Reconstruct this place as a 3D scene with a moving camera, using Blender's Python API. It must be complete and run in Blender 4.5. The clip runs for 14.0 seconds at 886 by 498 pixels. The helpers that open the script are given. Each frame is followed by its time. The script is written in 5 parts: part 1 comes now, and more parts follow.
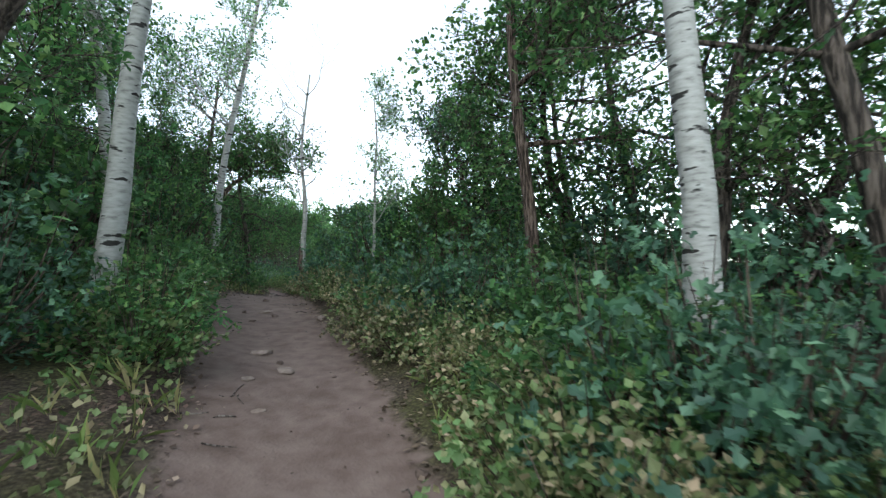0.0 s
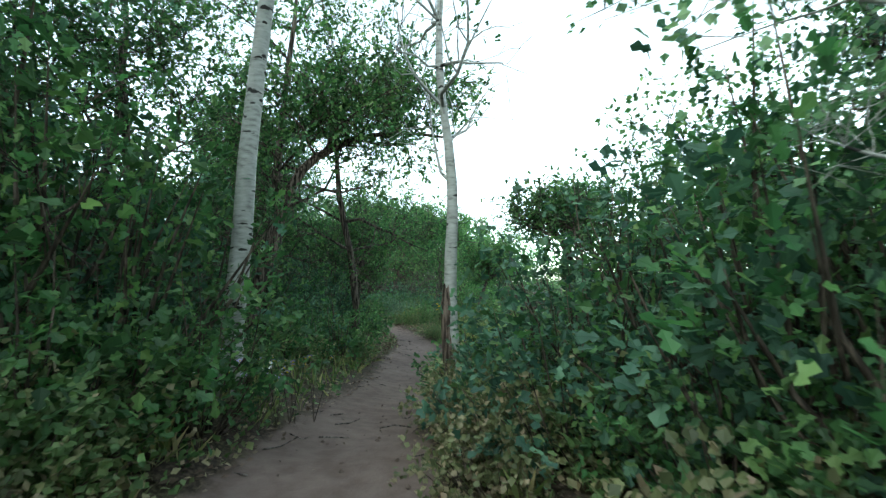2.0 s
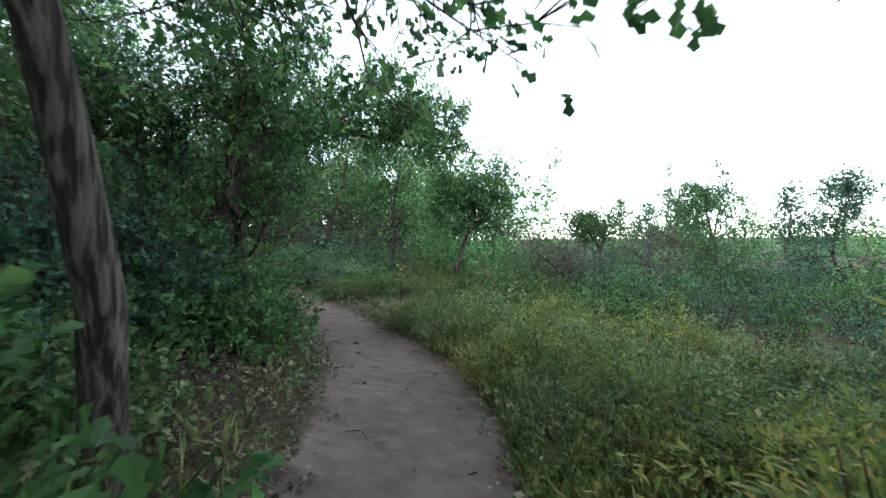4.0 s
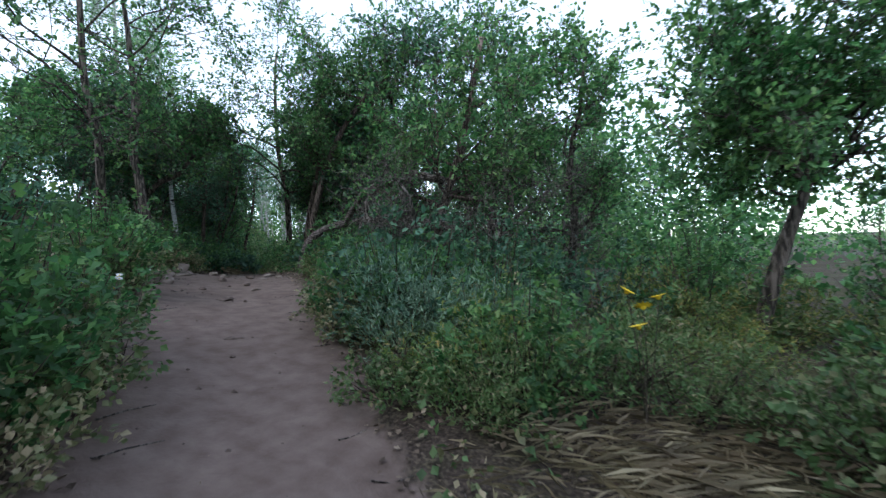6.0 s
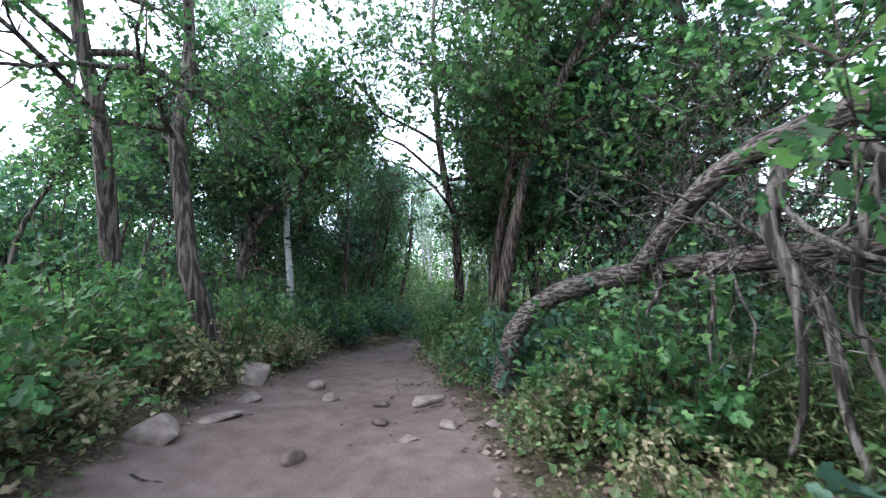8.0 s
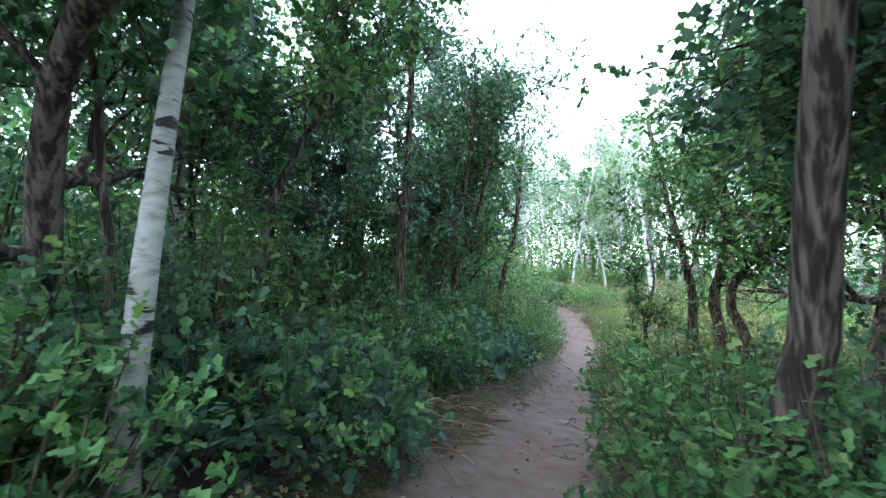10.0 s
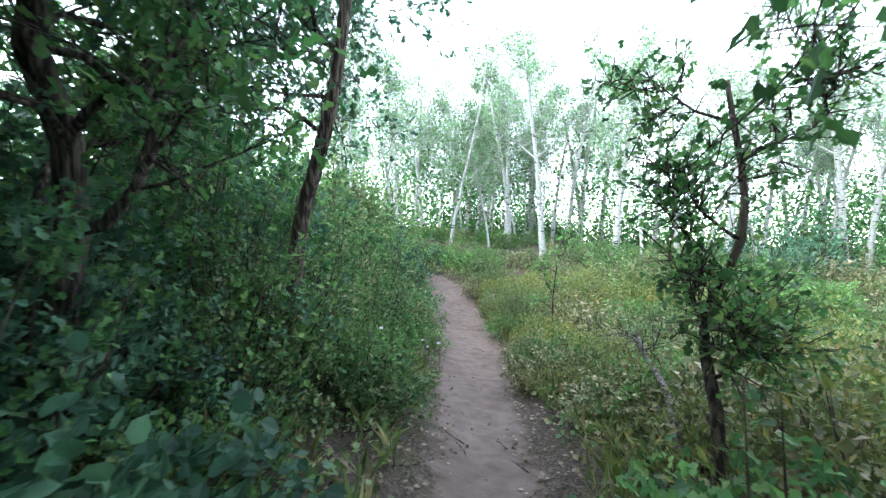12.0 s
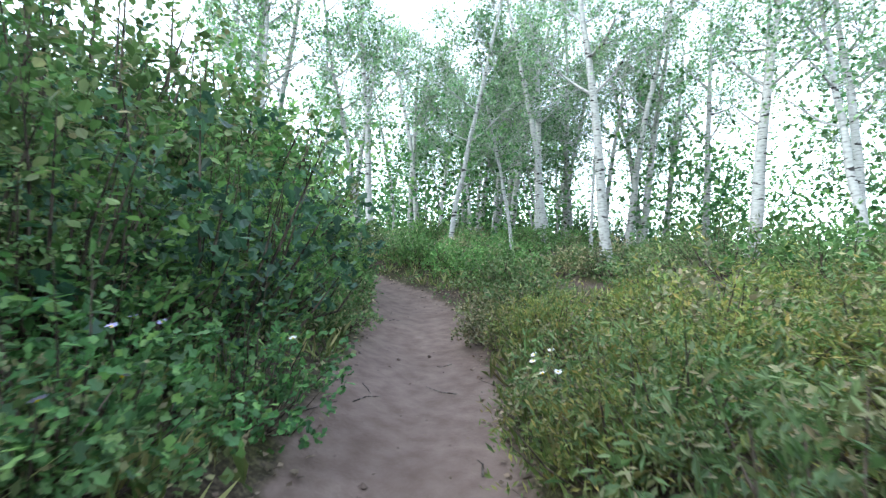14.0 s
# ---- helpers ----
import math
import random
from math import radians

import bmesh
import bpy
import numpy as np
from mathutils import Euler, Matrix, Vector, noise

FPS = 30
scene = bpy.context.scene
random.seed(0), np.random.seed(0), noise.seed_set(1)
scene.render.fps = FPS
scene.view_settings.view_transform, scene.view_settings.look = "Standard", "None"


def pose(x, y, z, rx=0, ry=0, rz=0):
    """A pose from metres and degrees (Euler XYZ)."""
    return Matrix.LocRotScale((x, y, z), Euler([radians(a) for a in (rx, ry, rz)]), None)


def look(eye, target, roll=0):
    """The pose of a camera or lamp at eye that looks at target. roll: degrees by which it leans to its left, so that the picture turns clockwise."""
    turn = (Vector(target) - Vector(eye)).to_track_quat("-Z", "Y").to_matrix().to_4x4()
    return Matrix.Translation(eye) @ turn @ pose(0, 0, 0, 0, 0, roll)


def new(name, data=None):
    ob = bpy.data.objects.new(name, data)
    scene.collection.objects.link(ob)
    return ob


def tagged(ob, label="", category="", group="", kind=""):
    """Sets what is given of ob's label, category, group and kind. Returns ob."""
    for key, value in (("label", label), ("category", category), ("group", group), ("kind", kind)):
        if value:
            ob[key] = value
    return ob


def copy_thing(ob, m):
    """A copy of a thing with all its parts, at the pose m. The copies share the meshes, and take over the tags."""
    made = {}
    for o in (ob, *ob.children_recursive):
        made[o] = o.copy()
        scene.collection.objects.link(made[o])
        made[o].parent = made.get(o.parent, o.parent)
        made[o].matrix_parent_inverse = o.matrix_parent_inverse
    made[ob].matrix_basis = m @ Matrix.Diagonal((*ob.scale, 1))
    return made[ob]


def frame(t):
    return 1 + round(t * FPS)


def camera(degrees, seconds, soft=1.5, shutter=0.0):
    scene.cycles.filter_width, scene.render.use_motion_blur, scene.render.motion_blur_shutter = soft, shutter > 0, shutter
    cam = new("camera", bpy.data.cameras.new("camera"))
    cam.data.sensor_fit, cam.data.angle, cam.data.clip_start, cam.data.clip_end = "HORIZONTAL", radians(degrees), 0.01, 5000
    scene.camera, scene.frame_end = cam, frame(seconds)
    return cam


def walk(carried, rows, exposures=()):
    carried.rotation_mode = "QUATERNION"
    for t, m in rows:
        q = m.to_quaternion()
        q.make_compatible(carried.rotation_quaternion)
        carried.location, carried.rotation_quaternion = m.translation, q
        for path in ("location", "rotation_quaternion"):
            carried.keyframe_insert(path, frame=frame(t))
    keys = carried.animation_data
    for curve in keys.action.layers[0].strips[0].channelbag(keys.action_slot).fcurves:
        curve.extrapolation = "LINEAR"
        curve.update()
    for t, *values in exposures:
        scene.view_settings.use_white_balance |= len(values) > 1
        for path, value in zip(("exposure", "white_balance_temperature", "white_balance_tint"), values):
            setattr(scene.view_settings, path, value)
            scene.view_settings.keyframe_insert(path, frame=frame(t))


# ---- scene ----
cam = camera(90.0, 14.0, soft=1.3, shutter=0.1)
PATH = [
    (0.0, look((0.000, 0.000, 1.500), (0.000, 1.998, 1.588), 0.02)),
    (0.5, look((-0.310, 1.354, 1.563), (-0.513, 3.340, 1.675), -0.31)),
    (1.0, look((-0.644, 2.696, 1.658), (-1.029, 4.653, 1.803), -0.92)),
    (1.5, look((-1.233, 3.921, 1.781), (-1.703, 5.858, 1.946), -1.01)),
    (2.0, look((-1.648, 4.994, 1.906), (-2.239, 6.899, 2.057), -1.17)),
    (2.5, look((-2.198, 6.030, 1.992), (-2.833, 7.923, 2.105), -0.91)),
    (2.7, look((-2.402, 6.421, 1.987), (-3.028, 8.318, 2.088), -0.74)),
    (3.4, look((-2.980, 7.850, 1.900), (-3.514, 9.777, 1.935), -0.60)),
    (4.1, look((-3.620, 9.650, 1.720), (-3.898, 11.630, 1.668), -0.40)),
    (4.8, look((-4.100, 11.300, 1.620), (-4.254, 13.292, 1.529), -0.17)),
    (5.0, look((-4.187, 11.860, 1.635), (-4.465, 13.838, 1.531), -0.37)),
    (5.5, look((-4.549, 13.225, 1.509), (-5.160, 15.129, 1.459), -1.20)),
    (6.0, look((-5.170, 14.373, 1.558), (-6.144, 16.119, 1.546), -2.01)),
    (6.5, look((-6.057, 15.222, 1.620), (-7.327, 16.767, 1.647), -2.88)),
    (7.0, look((-6.847, 15.870, 1.739), (-8.237, 17.306, 1.808), -2.86)),
    (7.5, look((-7.603, 16.462, 1.794), (-9.030, 17.857, 1.922), -3.06)),
    (8.0, look((-8.265, 17.000, 1.896), (-9.768, 18.309, 2.068), -2.95)),
    (8.2, look((-8.535, 17.232, 1.955), (-10.076, 18.494, 2.138), -2.82)),
    (8.9, look((-9.650, 18.020, 2.100), (-11.272, 19.177, 2.281), -1.90)),
    (9.6, look((-10.850, 18.720, 2.100), (-12.560, 19.747, 2.250), -0.80)),
    (10.3, look((-12.100, 19.350, 2.000), (-13.836, 20.338, 2.104), 0.35)),
    (10.5, look((-12.448, 19.501, 2.000), (-14.143, 20.560, 2.087), 0.20)),
    (11.0, look((-13.254, 20.159, 1.968), (-14.822, 21.399, 2.026), 0.36)),
    (11.5, look((-13.965, 21.012, 1.886), (-15.406, 22.399, 1.901), 0.98)),
    (12.0, look((-14.627, 22.015, 1.857), (-16.019, 23.450, 1.811), 1.16)),
    (12.5, look((-15.359, 23.050, 1.663), (-16.728, 24.507, 1.619), 1.04)),
    (13.0, look((-16.203, 24.009, 1.507), (-17.551, 25.487, 1.477), 1.34)),
    (13.5, look((-17.083, 25.131, 1.375), (-18.466, 26.576, 1.385), 1.45)),
    (14.0, look((-18.062, 26.176, 1.338), (-19.507, 27.558, 1.387), 1.36)),
]
walk(cam, PATH, exposures=[(0.0, 1.35, 6600, 2), (1.0, 1.65, 6500, -1), (2.0, 1.75, 6550, -11), (2.7, 1.5, 6550, -9), (4.8, 1.9, 6500, 5), (5.5, 1.35, 6200, 5), (6.0, 1.3, 6000, 5), (7.0, 1.55, 6100, 6), (8.2, 2.65, 6200, 11), (10.3, 3.2, 6200, 4), (12.0, 2.95, 6350, 2), (14.0, 2.45, 6300, 3)])

# ---- light ----
world = bpy.data.worlds.new("evening_sky")
scene.world = world
world.use_nodes = True
wn, wl = world.node_tree.nodes, world.node_tree.links
sky = wn.new("ShaderNodeTexSky")
sky.sky_type = "NISHITA"
sky.sun_disc = False
sky.sun_elevation, sky.sun_rotation = radians(48), radians(200)
sky.altitude = 1800
veil = wn.new("ShaderNodeHueSaturation")  # thin high cloud
veil.inputs["Saturation"].default_value, veil.inputs["Value"].default_value = 0.5, 1.7
wl.new(sky.outputs["Color"], veil.inputs["Color"])
wl.new(veil.outputs["Color"], wn["Background"].inputs["Color"])
wn["Background"].inputs["Strength"].default_value = 0.15
sun = new("sun", bpy.data.lights.new("sun", "SUN"))
sun.data.energy, sun.data.angle, sun.data.color = 0.6, radians(40), (1.0, 0.96, 0.90)
sun.rotation_euler = (radians(42), 0, radians(-20))


# ---- materials ----
def material(name, rough=0.85):
    m = bpy.data.materials.new(name)
    m.use_nodes = True
    b = m.node_tree.nodes["Principled BSDF"]
    b.inputs["Roughness"].default_value = rough
    b.inputs["Specular IOR Level"].default_value = 0.3
    return m, m.node_tree.nodes, m.node_tree.links, b


def ramp(nodes, stops):
    r = nodes.new("ShaderNodeValToRGB")
    e = r.color_ramp.elements
    e[0].position, e[0].color = stops[0][0], (*stops[0][1], 1)
    e[1].position, e[1].color = stops[-1][0], (*stops[-1][1], 1)
    for p, c in stops[1:-1]:
        e.new(p).color = (*c, 1)
    return r


def noise_node(nodes, links, scale, detail=5, stretch=(1, 1, 1)):
    tc, mp, n = nodes.new("ShaderNodeTexCoord"), nodes.new("ShaderNodeMapping"), nodes.new("ShaderNodeTexNoise")
    mp.inputs["Scale"].default_value = stretch
    n.inputs["Scale"].default_value, n.inputs["Detail"].default_value = scale, detail
    links.new(tc.outputs["Object"], mp.inputs["Vector"])
    links.new(mp.outputs["Vector"], n.inputs["Vector"])
    return n


def bump(nodes, links, source, bsdf, strength, distance=0.02):
    b = nodes.new("ShaderNodeBump")
    b.inputs["Strength"].default_value, b.inputs["Distance"].default_value = strength, distance
    links.new(source, b.inputs["Height"])
    links.new(b.outputs["Normal"], bsdf.inputs["Normal"])


def leaf_material(name, stops, through_light=0.3, rough=0.5):
    """Leaves: every leaf its own tone, every plant a slightly different one, part of the light passing through."""
    m, n, l, b = material(name, rough)
    geo, info = n.new("ShaderNodeNewGeometry"), n.new("ShaderNodeObjectInfo")
    r = ramp(n, stops)
    l.new(geo.outputs["Random Per Island"], r.inputs["Fac"])
    big = noise_node(n, l, 1.7, 2)
    hsv = n.new("ShaderNodeHueSaturation")
    mr = n.new("ShaderNodeMapRange")
    mr.inputs["To Min"].default_value, mr.inputs["To Max"].default_value = 0.75, 1.25
    l.new(info.outputs["Random"], mr.inputs["Value"])
    clump = noise_node(n, l, 5.5, 2)
    mc, mv = n.new("ShaderNodeMapRange"), n.new("ShaderNodeMath")
    mc.inputs["From Min"].default_value, mc.inputs["From Max"].default_value = 0.35, 0.65
    mc.inputs["To Min"].default_value, mc.inputs["To Max"].default_value = 0.72, 1.42
    mv.operation = "MULTIPLY"
    l.new(clump.outputs["Fac"], mc.inputs["Value"])
    l.new(mc.outputs["Result"], mv.inputs[0])
    l.new(mr.outputs["Result"], mv.inputs[1])
    l.new(mv.outputs["Value"], hsv.inputs["Value"])
    mh = n.new("ShaderNodeMapRange")
    mh.inputs["From Min"].default_value, mh.inputs["From Max"].default_value = 0.3, 0.7
    mh.inputs["To Min"].default_value, mh.inputs["To Max"].default_value = 0.478, 0.518
    l.new(big.outputs["Fac"], mh.inputs["Value"])
    l.new(mh.outputs["Result"], hsv.inputs["Hue"])
    l.new(r.outputs["Color"], hsv.inputs["Color"])
    l.new(hsv.outputs["Color"], b.inputs["Base Color"])
    tr, mix = n.new("ShaderNodeBsdfTranslucent"), n.new("ShaderNodeMixShader")
    sap = n.new("ShaderNodeMix")  # light that passes through a leaf comes out stronger and yellower
    sap.data_type, sap.blend_type = "RGBA", "MULTIPLY"
    sap.inputs["Factor"].default_value = 1
    sap.inputs["B"].default_value = (1.30, 1.50, 1.22, 1)
    l.new(hsv.outputs["Color"], sap.inputs["A"])
    l.new(sap.outputs["Result"], tr.inputs["Color"])
    mix.inputs["Fac"].default_value = through_light
    l.new(b.outputs["BSDF"], mix.inputs[1])
    l.new(tr.outputs["BSDF"], mix.inputs[2])
    l.new(mix.outputs["Shader"], n["Material Output"].inputs["Surface"])
    return m


def bark_material(name, dark, mid, light, scale=42, stretch=(1, 1, 0.13), depth=0.9):
    m, n, l, b = material(name, 0.9)
    a = noise_node(n, l, scale, 6, stretch)
    c = noise_node(n, l, 3.0, 3)
    r = ramp(n, [(0.43, dark), (0.50, mid), (0.58, light)])
    l.new(a.outputs["Fac"], r.inputs["Fac"])
    mix = n.new("ShaderNodeMix")
    mix.data_type, mix.blend_type = "RGBA", "MULTIPLY"
    r2 = ramp(n, [(0.3, (0.6, 0.6, 0.6)), (0.7, (1, 1, 1))])
    l.new(c.outputs["Fac"], r2.inputs["Fac"])
    mix.inputs["Factor"].default_value = 1
    l.new(r.outputs["Color"], mix.inputs["A"])
    l.new(r2.outputs["Color"], mix.inputs["B"])
    l.new(mix.outputs["Result"], b.inputs["Base Color"])
    bump(n, l, a.outputs["Fac"], b, depth, 0.05)
    return m


def aspen_bark():
    m, n, l, b = material("aspen_bark", 0.7)
    fine = noise_node(n, l, 30, 5, (0.5, 0.5, 1.6))
    r = ramp(n, [(0.3, (0.15, 0.15, 0.14)), (0.45, (0.27, 0.27, 0.25)), (0.7, (0.35, 0.35, 0.33))])
    l.new(fine.outputs["Fac"], r.inputs["Fac"])
    marks = noise_node(n, l, 9, 3, (0.7, 0.7, 2.6))
    r2 = ramp(n, [(0.345, (0.05, 0.045, 0.04)), (0.385, (1, 1, 1))])
    l.new(marks.outputs["Fac"], r2.inputs["Fac"])
    mix = n.new("ShaderNodeMix")
    mix.data_type, mix.blend_type = "RGBA", "MULTIPLY"
    mix.inputs["Factor"].default_value = 1
    l.new(r.outputs["Color"], mix.inputs["A"])
    l.new(r2.outputs["Color"], mix.inputs["B"])
    l.new(mix.outputs["Result"], b.inputs["Base Color"])
    bump(n, l, marks.outputs["Fac"], b, 0.4, 0.01)
    return m


def ground_material():
    m, n, l, b = material("trail_soil_and_litter", 0.95)
    at = n.new("ShaderNodeAttribute")
    at.attribute_name = "bare"
    fine, mid, big = noise_node(n, l, 60, 6), noise_node(n, l, 9, 5), noise_node(n, l, 1.6, 3)
    soil = ramp(n, [(0.32, (0.112, 0.079, 0.066)), (0.5, (0.145, 0.105, 0.089)), (0.70, (0.176, 0.132, 0.113))])
    l.new(mid.outputs["Fac"], soil.inputs["Fac"])
    litter = ramp(n, [(0.32, (0.026, 0.019, 0.015)), (0.5, (0.070, 0.050, 0.039)), (0.68, (0.15, 0.115, 0.088))])
    l.new(fine.outputs["Fac"], litter.inputs["Fac"])
    moss = ramp(n, [(0.42, (0.9, 0.9, 0.9)), (0.60, (0.62, 0.80, 0.42))])
    l.new(big.outputs["Fac"], moss.inputs["Fac"])
    green = n.new("ShaderNodeMix")
    green.data_type, green.blend_type = "RGBA", "MULTIPLY"
    green.inputs["Factor"].default_value = 1
    l.new(litter.outputs["Color"], green.inputs["A"])
    l.new(moss.outputs["Color"], green.inputs["B"])
    tone = ramp(n, [(0.3, (0.80, 0.78, 0.77)), (0.7, (1.08, 1.08, 1.10))])
    l.new(big.outputs["Fac"], tone.inputs["Fac"])
    add = n.new("ShaderNodeMath")
    add.operation = "MULTIPLY_ADD"
    add.inputs[1].default_value, add.inputs[2].default_value = 0.7, -0.35
    l.new(mid.outputs["Fac"], add.inputs[0])
    s = n.new("ShaderNodeMath")
    s.operation = "ADD"
    l.new(at.outputs["Fac"], s.inputs[0])
    l.new(add.outputs["Value"], s.inputs[1])
    edge = n.new("ShaderNodeMapRange")
    edge.inputs["From Min"].default_value, edge.inputs["From Max"].default_value = 0.38, 0.62
    l.new(s.outputs["Value"], edge.inputs["Value"])
    mix, mul = n.new("ShaderNodeMix"), n.new("ShaderNodeMix")
    mix.data_type = mul.data_type = "RGBA"
    mul.blend_type = "MULTIPLY"
    mul.inputs["Factor"].default_value = 1
    l.new(edge.outputs["Result"], mix.inputs["Factor"])
    l.new(green.outputs["Result"], mix.inputs["A"])
    l.new(soil.outputs["Color"], mix.inputs["B"])
    l.new(mix.outputs["Result"], mul.inputs["A"])
    l.new(tone.outputs["Color"], mul.inputs["B"])
    l.new(mul.outputs["Result"], b.inputs["Base Color"])
    h = n.new("ShaderNodeMath")
    h.operation = "MULTIPLY_ADD"
    h.inputs[1].default_value = 0.4
    l.new(fine.outputs["Fac"], h.inputs[0])
    l.new(mid.outputs["Fac"], h.inputs[2])
    bump(n, l, h.outputs["Value"], b, 0.5, 0.03)
    return m


def stone_material(name, stops):
    m, n, l, b = material(name, 0.9)
    a, c = noise_node(n, l, 22, 6), noise_node(n, l, 90, 4)
    r = ramp(n, stops)
    l.new(a.outputs["Fac"], r.inputs["Fac"])
    l.new(r.outputs["Color"], b.inputs["Base Color"])
    bump(n, l, c.outputs["Fac"], b, 0.4, 0.01)
    return m


def plain(name, colour, rough=0.7):
    m, n, l, b = material(name, rough)
    a = noise_node(n, l, 40, 3)
    r = ramp(n, [(0.3, tuple(0.75 * c for c in colour)), (0.7, colour)])
    l.new(a.outputs["Fac"], r.inputs["Fac"])
    l.new(r.outputs["Color"], b.inputs["Base Color"])
    return m


OAK_LEAF = leaf_material("oak_leaf", [(0, (0.027, 0.062, 0.025)), (0.5, (0.056, 0.131, 0.048)), (0.85, (0.094, 0.188, 0.062)), (1, (0.163, 0.250, 0.088))], 0.40)
BLUE_LEAF = leaf_material("bluish_leaf", [(0, (0.028, 0.064, 0.044)), (0.6, (0.056, 0.118, 0.076)), (1, (0.108, 0.195, 0.118))], 0.34)
SMALL_LEAF = leaf_material("small_shrub_leaf", [(0, (0.050, 0.088, 0.030)), (0.55, (0.094, 0.156, 0.056)), (0.8, (0.144, 0.188, 0.081)), (1, (0.250, 0.206, 0.125))], 0.3)
DRY_LEAF = leaf_material("drying_shrub_leaf", [(0, (0.069, 0.081, 0.037)), (0.4, (0.125, 0.144, 0.062)), (0.75, (0.206, 0.188, 0.106)), (1, (0.325, 0.250, 0.169))], 0.25)
GOLD_LEAF = leaf_material("yellow_green_leaf", [(0, (0.075, 0.119, 0.033)), (0.5, (0.144, 0.181, 0.050)), (0.85, (0.219, 0.206, 0.060)), (1, (0.300, 0.219, 0.075))], 0.35)
BRIGHT_LEAF = leaf_material("bright_forb_leaf", [(0, (0.050, 0.112, 0.034)), (0.6, (0.092, 0.178, 0.056)), (1, (0.165, 0.240, 0.088))], 0.4)
ASPEN_LEAF = leaf_material("aspen_leaf", [(0, (0.069, 0.138, 0.069)), (0.6, (0.131, 0.225, 0.112)), (1, (0.250, 0.338, 0.188))], 0.4)
SAGE_LEAF = leaf_material("sage_leaf", [(0, (0.075, 0.125, 0.090)), (0.6, (0.131, 0.206, 0.144)), (1, (0.237, 0.306, 0.219))], 0.2, 0.7)
GRASS_LEAF = leaf_material("grass_blade", [(0, (0.088, 0.138, 0.037)), (0.5, (0.156, 0.200, 0.069)), (1, (0.338, 0.281, 0.144))], 0.35)
STRAW = leaf_material("dry_straw", [(0, (0.10, 0.075, 0.045)), (0.5, (0.20, 0.155, 0.095)), (1, (0.34, 0.275, 0.18))], 0.15, 0.7)
LITTER_LEAF = leaf_material("fallen_leaf", [(0, (0.055, 0.038, 0.028)), (0.5, (0.130, 0.092, 0.068)), (1, (0.250, 0.190, 0.145))], 0.1, 0.8)
OAK_BARK = bark_material("oak_bark", (0.028, 0.022, 0.018), (0.082, 0.064, 0.052), (0.165, 0.132, 0.110))
GREY_BARK = bark_material("weathered_grey_wood", (0.035, 0.028, 0.024), (0.115, 0.096, 0.084), (0.225, 0.195, 0.175), 50)
LOG_BARK = bark_material("fallen_log_bark", (0.030, 0.022, 0.018), (0.105, 0.084, 0.070), (0.200, 0.168, 0.146), 75, (0.35, 1, 1), 0.6)
RED_BARK = bark_material("peeling_red_bark", (0.036, 0.025, 0.019), (0.108, 0.076, 0.059), (0.195, 0.148, 0.120), 52)
ASPEN_BARK = aspen_bark()
SCAR = plain("black_bark_scar", (0.022, 0.019, 0.017), 0.95)
TWIG = bark_material("twig_bark", (0.04, 0.030, 0.022), (0.095, 0.072, 0.055), (0.16, 0.125, 0.098), 30)
SOIL = ground_material()
STONE = stone_material("sandstone", [(0.3, (0.135, 0.103, 0.086)), (0.5, (0.195, 0.153, 0.130)), (0.75, (0.29, 0.235, 0.20))])
DARK_STONE = stone_material("dark_pebble", [(0.3, (0.050, 0.036, 0.030)), (0.5, (0.10, 0.072, 0.060)), (0.75, (0.17, 0.125, 0.105))])
WHITE_PETAL = plain("white_petal", (0.72, 0.70, 0.74), 0.6)
LILAC_PETAL = plain("lilac_petal", (0.50, 0.45, 0.74), 0.6)
YELLOW_PETAL = plain("yellow_petal", (0.80, 0.58, 0.03), 0.6)


# ---- mesh helpers ----
class Buf:
    """Vertices and faces of one mesh in the making."""

    def __init__(self):
        self.v, self.f = [], []

    def tube(self, pts, radii, sides=6, wobble=0.0, rng=None):
        base = len(self.v)
        pts = [Vector(p) for p in pts]
        side = Vector((1, 0, 0))
        for i, p in enumerate(pts):
            ahead = (pts[min(i + 1, len(pts) - 1)] - pts[max(i - 1, 0)]).normalized()
            side = side - ahead * side.dot(ahead)
            if side.length < 0.05:
                side = ahead.orthogonal()
            side.normalize()
            other = ahead.cross(side)
            for k in range(sides):
                a = 2 * math.pi * k / sides
                r = radii[i] * (1 + (rng.uniform(-wobble, wobble) if wobble else 0))
                self.v.append(tuple(p + side * (r * math.cos(a)) + other * (r * math.sin(a))))
        for i in range(len(pts) - 1):
            for k in range(sides):
                a, b = base + i * sides + k, base + i * sides + (k + 1) % sides
                self.f.append((a, b, b + sides, a + sides))
        if sides > 3:
            self.f.append(tuple(base + (len(pts) - 1) * sides + k for k in range(sides)))

    def mesh(self, name, mat, smooth=True):
        return mesh_of(name, self.v, self.f, mat, smooth)


def mesh_of(name, v, f, mat, smooth=False):
    me = bpy.data.meshes.new(name)
    me.from_pydata(v, [], f)
    me.materials.append(mat)
    if smooth:
        me.shade_smooth()
    return me


def part(name, mesh, parent, label=""):
    ob = new(name, mesh)
    ob.parent = parent
    return tagged(ob, label)


